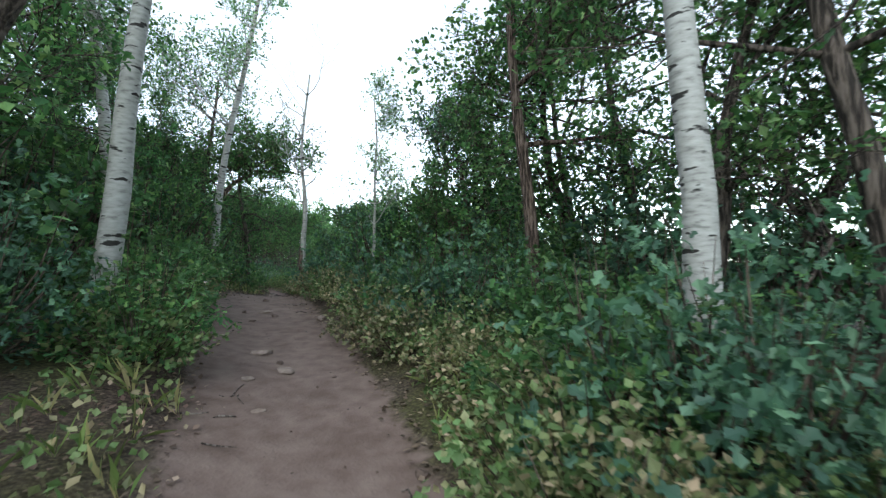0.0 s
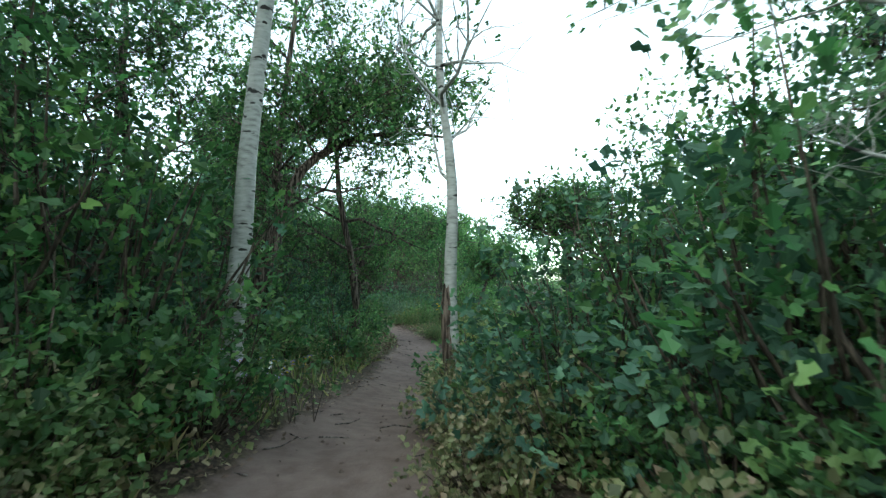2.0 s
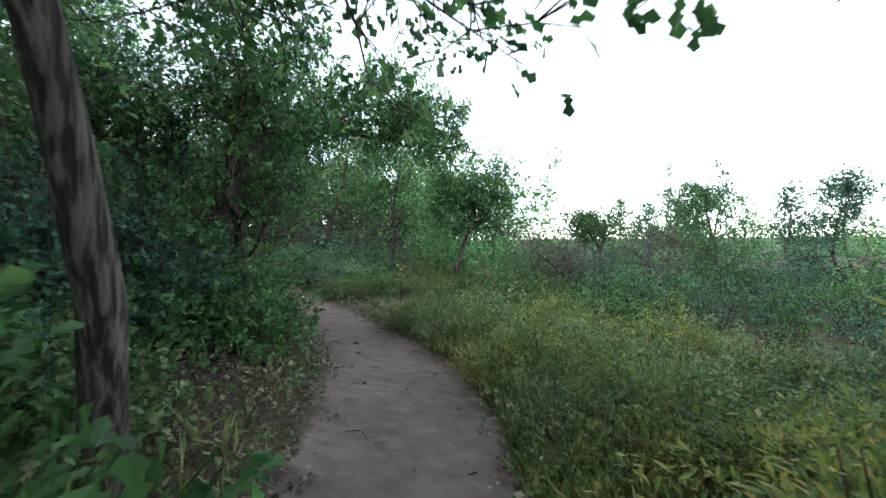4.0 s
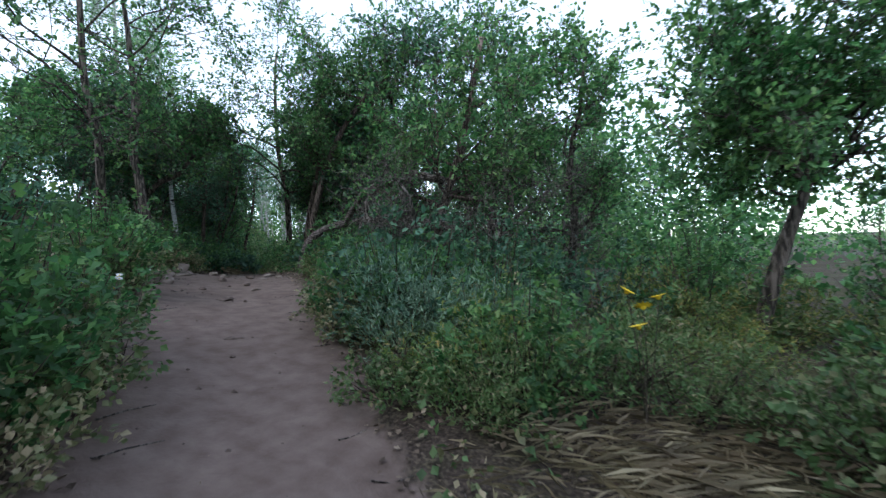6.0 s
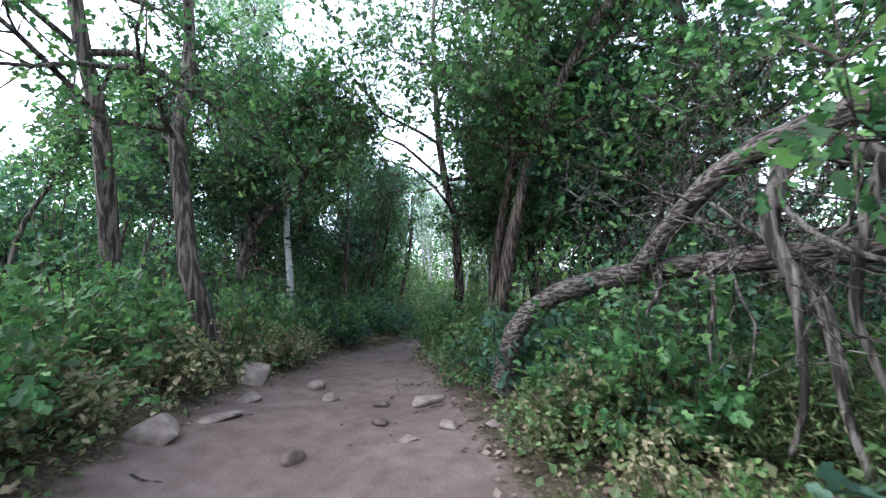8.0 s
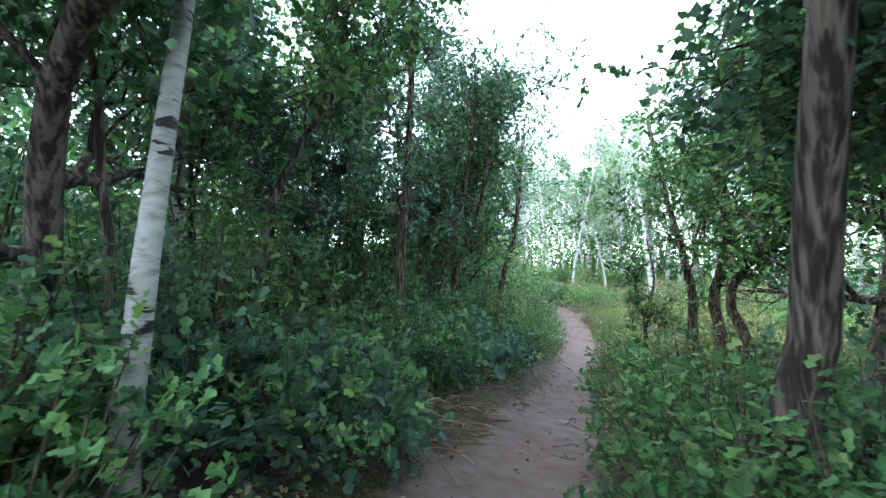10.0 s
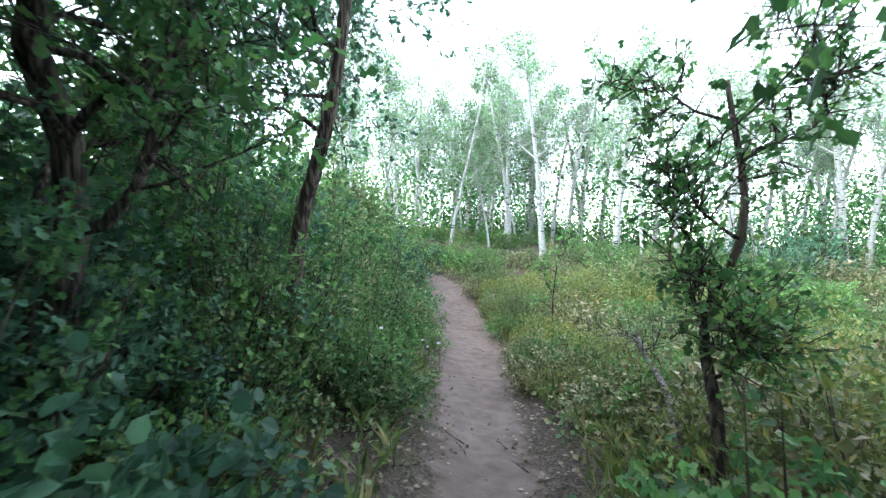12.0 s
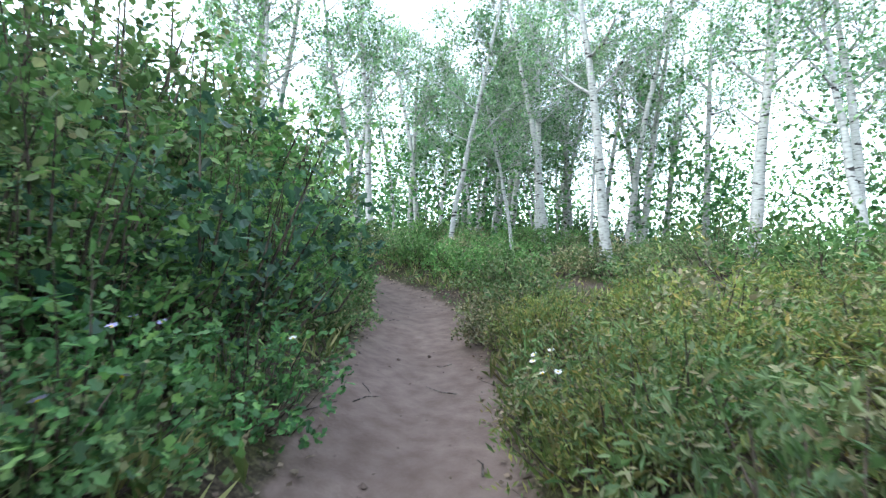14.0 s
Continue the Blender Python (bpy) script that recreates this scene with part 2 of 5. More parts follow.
# Leaf outlines: x runs from stalk to tip, y across, z is the fold.
WIDE = (np.array([(0, 0, 0), (0.45, 0.42, 0.07), (1, 0, -0.03), (0.45, -0.42, 0.07)]), [(0, 1, 2), (0, 2, 3)])
DIAMOND = (np.array([(0, 0, 0), (0.45, 0.27, 0.06), (1, 0, 0), (0.45, -0.27, 0.06)]), [(0, 1, 2), (0, 2, 3)])
OVAL = (np.array([(0, 0, 0), (0.28, 0.22, 0.05), (0.66, 0.27, 0.05), (1, 0, -0.05), (0.66, -0.27, 0.05), (0.28, -0.22, 0.05)]),
        [(0, 1, 2, 3), (0, 3, 4, 5)])
NARROW = (np.array([(0, 0, 0), (0.5, 0.09, 0.03), (1, 0, -0.08), (0.5, -0.09, 0.03)]), [(0, 1, 2), (0, 2, 3)])
BLADE = (np.array([(0, 0, 0), (0.5, 0.009, 0.05), (1, 0, -0.12), (0.5, -0.009, 0.05)]), [(0, 1, 2), (0, 2, 3)])
STALK = (np.array([(0, 0, 0), (0.5, 0.007, 0.04), (1, 0, -0.06), (0.5, -0.007, 0.04)]), [(0, 1, 2), (0, 2, 3)])
SLIM = (np.array([(0, 0, 0), (0.5, 0.15, 0.04), (1, 0, -0.05), (0.5, -0.15, 0.04)]), [(0, 1, 2), (0, 2, 3)])
ROUND = (np.array([(0, 0, 0), (0.25, 0.36, 0.06), (0.68, 0.36, 0.05), (1, 0, -0.06), (0.68, -0.36, 0.05), (0.25, -0.36, 0.06)]),
         [(0, 1, 2, 3), (0, 3, 4, 5)])
_half = [(0.26, 0.27), (0.42, 0.13), (0.74, 0.33)]
LOBED = (np.array([(0, 0, 0)] + [(x, y, 0.10 * y) for x, y in _half] + [(1, 0, -0.08)] + [(x, -y, 0.10 * y) for x, y in _half[::-1]]),
         [(0, 1, 2, 3, 4), (0, 4, 5, 6, 7)])


def leaves_mesh(name, centres, out, size, shape, mat, rng, droop=0.25, spread=0.8, flat=1.0):
    """Leaves at the centres, their tips pointing roughly along out, faces roughly up."""
    n = len(centres)
    tip = out + rng.normal(0, spread, (n, 3))
    tip[:, 2] = (tip[:, 2] - droop) * flat
    tip /= np.linalg.norm(tip, axis=1)[:, None] + 1e-9
    up = rng.normal(0, 0.15 + 0.40 * flat, (n, 3)) + (0, 0, 1)
    across = np.cross(up, tip)
    across /= np.linalg.norm(across, axis=1)[:, None] + 1e-9
    face = np.cross(tip, across)
    t, polys = shape
    s = size * rng.uniform(0.65, 1.3, (n, 1, 1))
    v = centres[:, None] + s * (t[None, :, :1] * tip[:, None] + t[None, :, 1:2] * across[:, None] + t[None, :, 2:] * face[:, None])
    k = len(t)
    faces = [tuple(i * k + a for a in p) for i in range(n) for p in polys]
    return mesh_of(name, v.reshape(-1, 3).tolist(), faces, mat)


# ---- the trail and the lie of the land ----
# centre of the trail: x, y, z, half width, rise of the left and right sides per metre
TRAIL = np.array([
    (0.4, -6.0, 0.35, 0.45, 0.12, 0.02), (0.05, -1.5, 0.60, 0.45, 0.12, 0.02), (-0.12, 0.0, 0.67, 0.45, 0.12, 0.02),
    (-0.52, 1.7, 0.74, 0.48, 0.12, 0.02), (-1.05, 3.0, 0.86, 0.53, 0.12, 0.02), (-1.75, 4.3, 1.02, 0.56, 0.12, 0.0),
    (-2.25, 5.5, 1.12, 0.56, 0.12, 0.0), (-2.65, 6.6, 1.15, 0.44, 0.12, -0.02), (-3.05, 7.7, 1.06, 0.40, 0.12, -0.04),
    (-3.4, 9.2, 0.89, 0.38, 0.12, -0.06), (-3.85, 10.6, 0.80, 0.42, 0.14, -0.10), (-4.10, 11.8, 0.78, 0.50, 0.16, -0.13),
    (-4.5, 13.0, 0.71, 0.55, 0.16, -0.14), (-5.25, 14.1, 0.72, 0.50, 0.16, -0.14), (-6.2, 15.1, 0.79, 0.54, 0.16, -0.12),
    (-7.3, 15.9, 0.93, 0.60, 0.15, -0.08), (-8.65, 16.82, 1.16, 0.72, 0.15, -0.03), (-10.2, 17.9, 1.30, 0.72, 0.14, -0.02),
    (-11.45, 18.85, 1.26, 0.56, 0.13, -0.02), (-12.5, 19.6, 1.18, 0.42, 0.13, -0.02), (-13.4, 20.6, 1.12, 0.38, 0.13, -0.03),
    (-14.3, 21.8, 1.00, 0.27, 0.13, -0.04), (-15.3, 23.0, 0.83, 0.25, 0.14, -0.05), (-16.4, 24.2, 0.68, 0.26, 0.15, -0.04),
    (-17.6, 25.6, 0.58, 0.36, 0.20, -0.02), (-18.93, 26.86, 0.56, 0.41, 0.22, 0.03), (-20.4, 28.2, 0.62, 0.48, 0.22, 0.07),
    (-21.7, 29.3, 0.76, 0.48, 0.20, 0.11), (-23.0, 29.9, 0.95, 0.32, 0.18, 0.14), (-24.8, 29.7, 1.25, 0.30, 0.15, 0.15),
    (-27.5, 28.8, 1.7, 0.30, 0.12, 0.15)])


def dense(rows, step=0.3):
    seg = np.linalg.norm(np.diff(rows[:, :2], axis=0), axis=1)
    s = np.r_[0, np.cumsum(seg)]
    at = np.arange(0, s[-1], step)
    return np.stack([np.interp(at, s, rows[:, k]) for k in range(rows.shape[1])], 1)


TRAIL[:, 2] -= 0.055
LINE = dense(TRAIL)
for _ in range(3):
    LINE[1:-1] = (LINE[:-2] + 2 * LINE[1:-1] + LINE[2:]) / 4
_d = np.gradient(LINE[:, :2], axis=0)
AHEAD = _d / np.linalg.norm(_d, axis=1)[:, None]
LEFT = np.stack([-AHEAD[:, 1], AHEAD[:, 0]], 1)


def lie(xy):
    """Height of the land and the distance outside the trail's edge, for rows of x, y."""
    xy = np.atleast_2d(np.asarray(xy, float))
    z, near, half = np.zeros(len(xy)), np.zeros(len(xy)), np.zeros(len(xy))
    for a in range(0, len(xy), 20000):
        p = xy[a:a + 20000]
        off = p[:, None] - LINE[None, :, :2]
        d2 = (off ** 2).sum(-1)
        lat = (off * LEFT[None]).sum(-1)
        w = 1 / (d2 + 0.04) ** 2.5
        far = 7 * np.tanh(np.sqrt(d2) / 7) / (np.sqrt(d2) + 1e-6)
        rise = np.where(lat > 0, LINE[None, :, 4] * lat, LINE[None, :, 5] * -lat) * far
        z[a:a + 20000] = (w * (LINE[None, :, 2] + rise)).sum(1) / w.sum(1)
        k = d2.argmin(1)
        near[a:a + 20000] = np.sqrt(d2[np.arange(len(p)), k])
        half[a:a + 20000] = LINE[k, 3]
    edge = near - half
    bank = 0.10 * (1 / (1 + np.exp(-(edge - 0.12) / 0.07)))
    return z + bank, edge


def land(x, y):
    return float(lie([(x, y)])[0][0])


def ground():
    def ticks(lo, hi, step):
        inner = list(np.arange(lo, hi, step))
        out = [hi]
        while out[-1] < hi + 900:
            out.append(out[-1] + max(step, 0.22 * (out[-1] - hi + 0.6)))
        low = [lo - (o - hi) for o in out[1:]][::-1]
        return np.array(low + inner + out)

    xs, ys = ticks(-25.0, 3.0, 0.11), ticks(-1.0, 32.0, 0.11)
    gx, gy = np.meshgrid(xs, ys)
    xy = np.stack([gx.ravel(), gy.ravel()], 1)
    z, edge = lie(xy)
    rough = np.array([noise.noise((x * 1.6, y * 1.6, 0)) * 0.035 + noise.noise((x * 6, y * 6, 5)) * 0.014 for x, y in xy])
    z = z + rough * np.clip(0.55 + edge, 0.45, 1.6)
    bare = 1 / (1 + np.exp(np.clip((edge - 0.02) / 0.07, -40, 40)))
    nx, ny = len(xs), len(ys)
    i = (np.arange(ny - 1)[:, None] * nx + np.arange(nx - 1)[None]).ravel()
    me = mesh_of("ground", np.c_[xy, z].tolist(), np.stack([i, i + 1, i + nx + 1, i + nx], 1).tolist(), SOIL, True)
    a = me.attributes.new("bare", "FLOAT", "POINT")
    a.data.foreach_set("value", bare.astype(np.float32))
    return tagged(new("ground", me), "bare packed brown dirt trail with leaf litter along its edges", "ground", kind="structure")


ground()


# ---- plants ----
def shrub(name, label, height, radius, stems, per, size, shape, mat, seed, upright=0.3, spread=0.8, droop=0.2, bark=TWIG, category="shrub", low=0.12, group="", thin=3):
    """A bush: many thin stems from the root, each ending in a spray of leaves."""
    rng = np.random.default_rng(seed)
    root = tagged(new(name), label, category, group or name + "s")
    b = Buf()
    centres, outs = [], []
    lumps = rng.normal(0, 1, (7, 3))
    lumps /= np.linalg.norm(lumps, axis=1)[:, None]
    for stem in range(stems):
        a, r = rng.uniform(0, 2 * math.pi), math.sqrt(rng.uniform(0.02, 1))
        d = np.array([math.cos(a) * r, math.sin(a) * r, 0])
        bulge = 1 + 0.35 * max(0, (lumps @ (d + (0, 0, 0.4))).max() - 0.55)
        top = (1 - 0.62 * r * r) * rng.uniform(0.6 if upright < 0.5 else 0.75, 1.12)
        tip = np.array([d[0] * radius * bulge, d[1] * radius * bulge, height * max(low, top * rng.uniform(0.55, 1.0)) * bulge])
        foot = d * radius * (0.10 + 0.5 * upright)
        mid = foot * 0.35 + tip * 0.65 - (0, 0, 0.05 * height) + rng.normal(0, 0.04 * radius, 3)
        if stem % thin == 0:
            b.tube([tuple(foot), tuple(mid), tuple(tip)], [0.006 * height + 0.002, 0.004 * height + 0.0015, 0.0015], 3)
        t = (1.08 - 1.75 * rng.random(max(2, per // 5)) ** 1.25)[:, None]
        run = np.where(t > 0, mid + (tip - mid) * t, mid + (foot - mid) * -t * 0.9)
        way = (tip - mid) / (np.linalg.norm(tip - mid) + 1e-6) * 0.6 + d * 0.4 + rng.normal(0, 0.35, run.shape)
        run = run + way * size * 1.4
        which = rng.integers(0, len(run), per)
        centres.append(run[which] + rng.normal(0, size * 0.5, (per, 3)))
        outs.append(way[which])
    c, o = np.concatenate(centres), np.concatenate(outs)
    c[:, 2] = np.maximum(c[:, 2], 0.02)
    tagged(part("branchwork", b.mesh("branchwork", bark), root), kind="stuff")
    part("foliage", leaves_mesh("foliage", c, o, size, shape, mat, rng, droop, spread), root)
    return root


def limb(b, rng, start, way, length, radius, bend, out, level, forks, sides, tips, up=0.12):
    """A limb that wanders and forks; its ends are gathered in tips."""
    steps = 6 if level == 0 else 5 if level == 1 else 4
    pts, radii, p = [Vector(start)], [radius], Vector(start)
    way = Vector(way).normalized()
    for i in range(steps):
        way = (way + Vector(rng.normal(0, bend, 3)) + Vector((0, 0, up))).normalized()
        p = p + way * (length / steps)
        pts.append(p.copy())
        radii.append(max(0.0025, radius * (1 - (0.55 if level == 0 else 0.75) * (i + 1) / steps)))
        if level < out and i >= (2 if level == 0 else 1):
            for _ in range(forks if rng.random() < 0.8 else 1):
                a = Vector(rng.normal(0, 1, 3))
                a = (a - way * a.dot(way)).normalized()
                turn = (way * rng.uniform(0.25, 0.75) + a * rng.uniform(0.6, 1.0) + Vector((0, 0, 0.15))).normalized()
                limb(b, rng, p, turn, length * rng.uniform(0.42, 0.66), radii[-1] * rng.uniform(0.45, 0.7), bend * 1.1, out, level + 1, forks, max(3, sides - 2), tips, up * 0.6)
        if level >= out - 1 and i >= 1:
            tips.append((np.array(p), np.array(way)))
    b.tube(pts, radii, sides, 0.12 if level == 0 else 0.0, rng)
    return pts, radii


def sprays(b, rng, tips, per, twigs, reach, size):
    """Thin twigs from the limbs' ends, each carrying a small rosette of leaves: the places of the leaves and the way they point."""
    c, o = [], []
    each = max(2, round(per / twigs))
    for q, w in tips:
        for _ in range(twigs):
            d = w * 0.55 + rng.normal(0, 0.62, 3) + (0, 0, 0.12)
            d /= np.linalg.norm(d) + 1e-6
            ln = reach * rng.uniform(0.7, 2.3)
            end = q + d * ln
            b.tube([tuple(q), tuple(end)], [0.0032, 0.0014], 3)
            f = 1.08 - 0.62 * rng.random(each) ** 1.7
            c.append(q + d * ln * f[:, None] + rng.normal(0, size * 0.42, (each, 3)))
            o.append(np.repeat([d], each, 0))
    return np.concatenate(c), np.concatenate(o)


def tree(name, label, height, radius, lean, seed, leaf, size, shape, per, bark, bend=0.16, crown=0.16, out=2, forks=2, start=0.45, category="tree", twigs=5, knots=0, limb_len=0.5, clear=0.0):
    """A tree with a wandering trunk, limbs from part of the way up and a crown of separate leaf sprays."""
    rng = np.random.default_rng(seed)
    root = tagged(new(name), label, category, name + "s")
    tb, lb, tips = Buf(), Buf(), []
    pts, radii, way, p = [], [], Vector((lean[0], lean[1], 1)).normalized(), Vector((0, 0, -0.12))
    n = 10
    for i in range(n + 1):
        f = i / n
        pts.append(p.copy())
        radii.append(radius * (1.25 if i == 0 else 1.0 - 0.72 * f))
        way = (way + Vector(rng.normal(0, bend, 3)) * Vector((1, 1, 0.3)).length * 0.5 + Vector((0, 0, 0.05))).normalized()
        p = p + way * (height / n)
        if f >= start:
            for _ in range(forks):
                a = rng.uniform(0, 2 * math.pi)
                d = Vector((math.cos(a), math.sin(a), rng.uniform(0.1, 0.8)))
                limb(lb, rng, pts[-1], d, height * limb_len * rng.uniform(0.5, 1.0) * (1.25 - 0.75 * f), max(0.008, radii[-1] * rng.uniform(0.35, 0.6)), bend * 1.3, out, 1, 2, 5, tips)
    tb.tube(pts, radii, 10, 0.07, rng)
    part("trunk", tb.mesh("trunk", bark), root)
    if per:
        c, o = sprays(lb, rng, [q for q in tips if q[0][2] >= clear], per, twigs, crown, size)
        part("crown", leaves_mesh("crown", c, o, size, shape, leaf, rng, 0.2, 0.75), root)
    tagged(part("branchwork", lb.mesh("branchwork", bark), root), kind="stuff")
    for i in range(knots):
        f = rng.uniform(0.03, 0.9) * n
        k = int(f)
        q, r = pts[k].lerp(pts[k + 1], f - k), radii[k] + (radii[k + 1] - radii[k]) * (f - k)
        a = rng.uniform(0, 2 * math.pi)
        kb, w, hgt = Buf(), r * rng.uniform(0.35, 0.8), r * rng.uniform(0.12, 0.35)
        ring = []
        for j in range(8):
            u = 2 * math.pi * j / 8
            side = w * math.cos(u) / r
            ring.append((q.x + math.cos(a + side) * r * 1.012, q.y + math.sin(a + side) * r * 1.012, q.z + hgt * math.sin(u) - 0.25 * abs(side) * r))
        kb.v = ring + [(q.x + math.cos(a) * r * 1.09, q.y + math.sin(a) * r * 1.09, q.z)]
        kb.f = [(j, (j + 1) % 8, 8) for j in range(8)]
        part("bark_scar", kb.mesh("bark_scar", SCAR), root, "black scar on the bark")
    return root


FINER = {}


def spot(ob, x, y, turn=0.0, scale=1.0, sink=0.03, first=[]):
    """Stands a copy of a plant on the land; the pattern itself is used for its first place. Close to the trail a finer pattern serves."""
    if ob in FINER and lie([(x, y)])[1][0] < 2.0:
        ob = FINER[ob]
    m = Matrix.Translation((x, y, land(x, y) - sink)) @ Euler((0, 0, turn)).to_matrix().to_4x4()
    if ob.name in first:
        c = copy_thing(ob, m)
    else:
        first.append(ob.name)
        ob.matrix_basis = m
        c = ob
    c.scale = (scale, scale, scale)
    return c


WALKED = np.array([m.translation[:2] for _, m in PATH])
WALKED = np.concatenate([WALKED[:-1] + (WALKED[1:] - WALKED[:-1]) * f for f in np.linspace(0, 1, 8)] + [WALKED[-1:]])


def clear_of(x, y):
    return np.hypot(WALKED[:, 0] - x, WALKED[:, 1] - y).min()


def along(s, lateral):
    """A place beside the trail: s is metres along it from its start, lateral metres to the left of its middle."""
    i = min(len(LINE) - 1, max(0, int(s / 0.3)))
    return LINE[i, :2] + LEFT[i] * lateral


def s_of(x, y):
    return 0.3 * float(np.hypot(LINE[:, 0] - x, LINE[:, 1] - y).argmin())


OAK_A = shrub("oak_shrub", "dark green scrub oak shrub with lobed leaves", 0.95, 0.55, 90, 14, 0.055, LOBED, OAK_LEAF, 1)
OAK_B = shrub("oak_shrub", "blue-green scrub oak shrub with lobed leaves", 1.15, 0.6, 90, 14, 0.055, LOBED, BLUE_LEAF, 2)
OAK_C = shrub("tall_oak_shrub", "tall dense green oak thicket bush", 1.9, 0.85, 115, 17, 0.056, WIDE, OAK_LEAF, 3)
OAK_D = shrub("tall_oak_shrub", "tall dense blue-green thicket bush", 1.7, 0.85, 115, 17, 0.056, WIDE, BLUE_LEAF, 4)
OAK_C_NEAR = shrub("tall_oak_shrub", "tall dense green oak thicket bush", 1.9, 0.85, 130, 17, 0.056, LOBED, OAK_LEAF, 3)
OAK_D_NEAR = shrub("tall_oak_shrub", "tall dense blue-green thicket bush", 1.7, 0.85, 130, 17, 0.056, LOBED, BLUE_LEAF, 4)
SNOW_A = shrub("snowberry_bush", "low green bush with small oval leaves", 0.55, 0.42, 100, 16, 0.036, WIDE, SMALL_LEAF, 5)
SNOW_B = shrub("dry_bush", "low half-dry bush with tan and green leaves", 0.5, 0.40, 100, 16, 0.035, WIDE, DRY_LEAF, 6)
GOLD_A = shrub("rabbitbrush", "feathery yellow-green bush beside the trail", 0.62, 0.45, 130, 22, 0.036, SLIM, GOLD_LEAF, 7, upright=0.35, spread=0.9, droop=0.0)
GOLD_B = shrub("rabbitbrush", "feathery green bush beside the trail", 0.58, 0.45, 130, 22, 0.036, SLIM, SMALL_LEAF, 8, upright=0.35, spread=0.9, droop=0.0)
SAGE_A = shrub("sagebrush", "blue-green sagebrush with narrow leaves", 0.6, 0.42, 120, 16, 0.060, NARROW, SAGE_LEAF, 9, upright=0.6, spread=0.5, droop=-0.2)
FORB_A = shrub("leafy_forb", "bright green leafy undergrowth plant", 0.55, 0.42, 95, 15, 0.040, OVAL, BRIGHT_LEAF, 10, upright=0.7)
HEDGE_A = shrub("tall_leafy_bush", "tall leafy green bush on the bank", 1.8, 0.8, 150, 20, 0.048, OVAL, SMALL_LEAF, 12, upright=0.4)
HEDGE_B = shrub("tall_leafy_bush", "tall bright green leafy bush on the bank", 1.6, 0.8, 150, 20, 0.050, OVAL, BRIGHT_LEAF, 13, upright=0.4)
BROAD_A = shrub("broadleaf_shrub", "green shrub with large round leaves", 0.7, 0.45, 44, 10, 0.080, ROUND, BLUE_LEAF, 11, upright=0.4)

OAKS = [tree("oak_tree", "scrub oak with crooked dark trunk and green crown", 3.3, 0.075, (0.12, 0.05), 20, OAK_LEAF, 0.056, LOBED, 17, OAK_BARK, 0.24, 0.125, start=0.28, clear=1.1, twigs=4),
        tree("oak_tree", "scrub oak with crooked dark trunk and green crown", 2.9, 0.07, (-0.15, 0.1), 21, OAK_LEAF, 0.056, LOBED, 17, OAK_BARK, 0.28, 0.125, start=0.28, clear=1.1, twigs=4),
        tree("oak_tree", "tall scrub oak with bare lower trunk", 4.3, 0.07, (0.05, -0.05), 22, OAK_LEAF, 0.056, LOBED, 17, OAK_BARK, 0.17, 0.125, start=0.36, clear=1.2, twigs=4),
        tree("oak_tree", "leaning scrub oak with thin twisted limbs", 3.2, 0.06, (0.35, 0.1), 23, BLUE_LEAF, 0.056, LOBED, 17, OAK_BARK, 0.28, 0.125, start=0.28, clear=0.9, twigs=4)]
DEAD_OAKS = [tree("dead_oak", "dead oak with bare grey tangled branches", 1.9, 0.04, (0.3, 0.2), 26, None, 0, None, 0, GREY_BARK, 0.32, start=0.3, out=3, limb_len=0.55),
             tree("dead_oak", "dead oak with bare grey tangled branches", 1.5, 0.035, (-0.5, 0.2), 27, None, 0, None, 0, GREY_BARK, 0.34, start=0.3, out=3, limb_len=0.6)]
MID_OAKS = [tree("oak_tree", "scrub oak with crooked dark trunk and green crown", 3.3, 0.075, (0.12, 0.05), 20, OAK_LEAF, 0.056, WIDE, 15, OAK_BARK, 0.24, 0.12, start=0.28, clear=1.0, twigs=4),
            tree("oak_tree", "scrub oak with crooked dark trunk and green crown", 2.9, 0.07, (-0.15, 0.1), 21, OAK_LEAF, 0.056, WIDE, 15, OAK_BARK, 0.28, 0.12, start=0.28, clear=1.0, twigs=4),
            tree("oak_tree", "tall scrub oak with bare lower trunk", 4.3, 0.07, (0.05, -0.05), 22, OAK_LEAF, 0.056, WIDE, 15, OAK_BARK, 0.17, 0.13, start=0.36, clear=1.1, twigs=4),
            tree("oak_tree", "leaning scrub oak with thin twisted limbs", 3.2, 0.06, (0.35, 0.1), 23, BLUE_LEAF, 0.056, WIDE, 15, OAK_BARK, 0.28, 0.12, start=0.28, clear=0.9, twigs=4)]
FAR_OAKS = [tree("oak_tree", "distant scrub oak with dark trunk and green crown", 3.4, 0.075, (0.1, 0.05), 24, OAK_LEAF, 0.095, WIDE, 9, OAK_BARK, 0.22, 0.16, start=0.25, forks=1, twigs=3),
            tree("oak_tree", "distant scrub oak with dark trunk and green crown", 3.0, 0.07, (-0.2, 0.1), 25, BLUE_LEAF, 0.095, WIDE, 9, OAK_BARK, 0.24, 0.16, start=0.25, forks=1, twigs=3)]
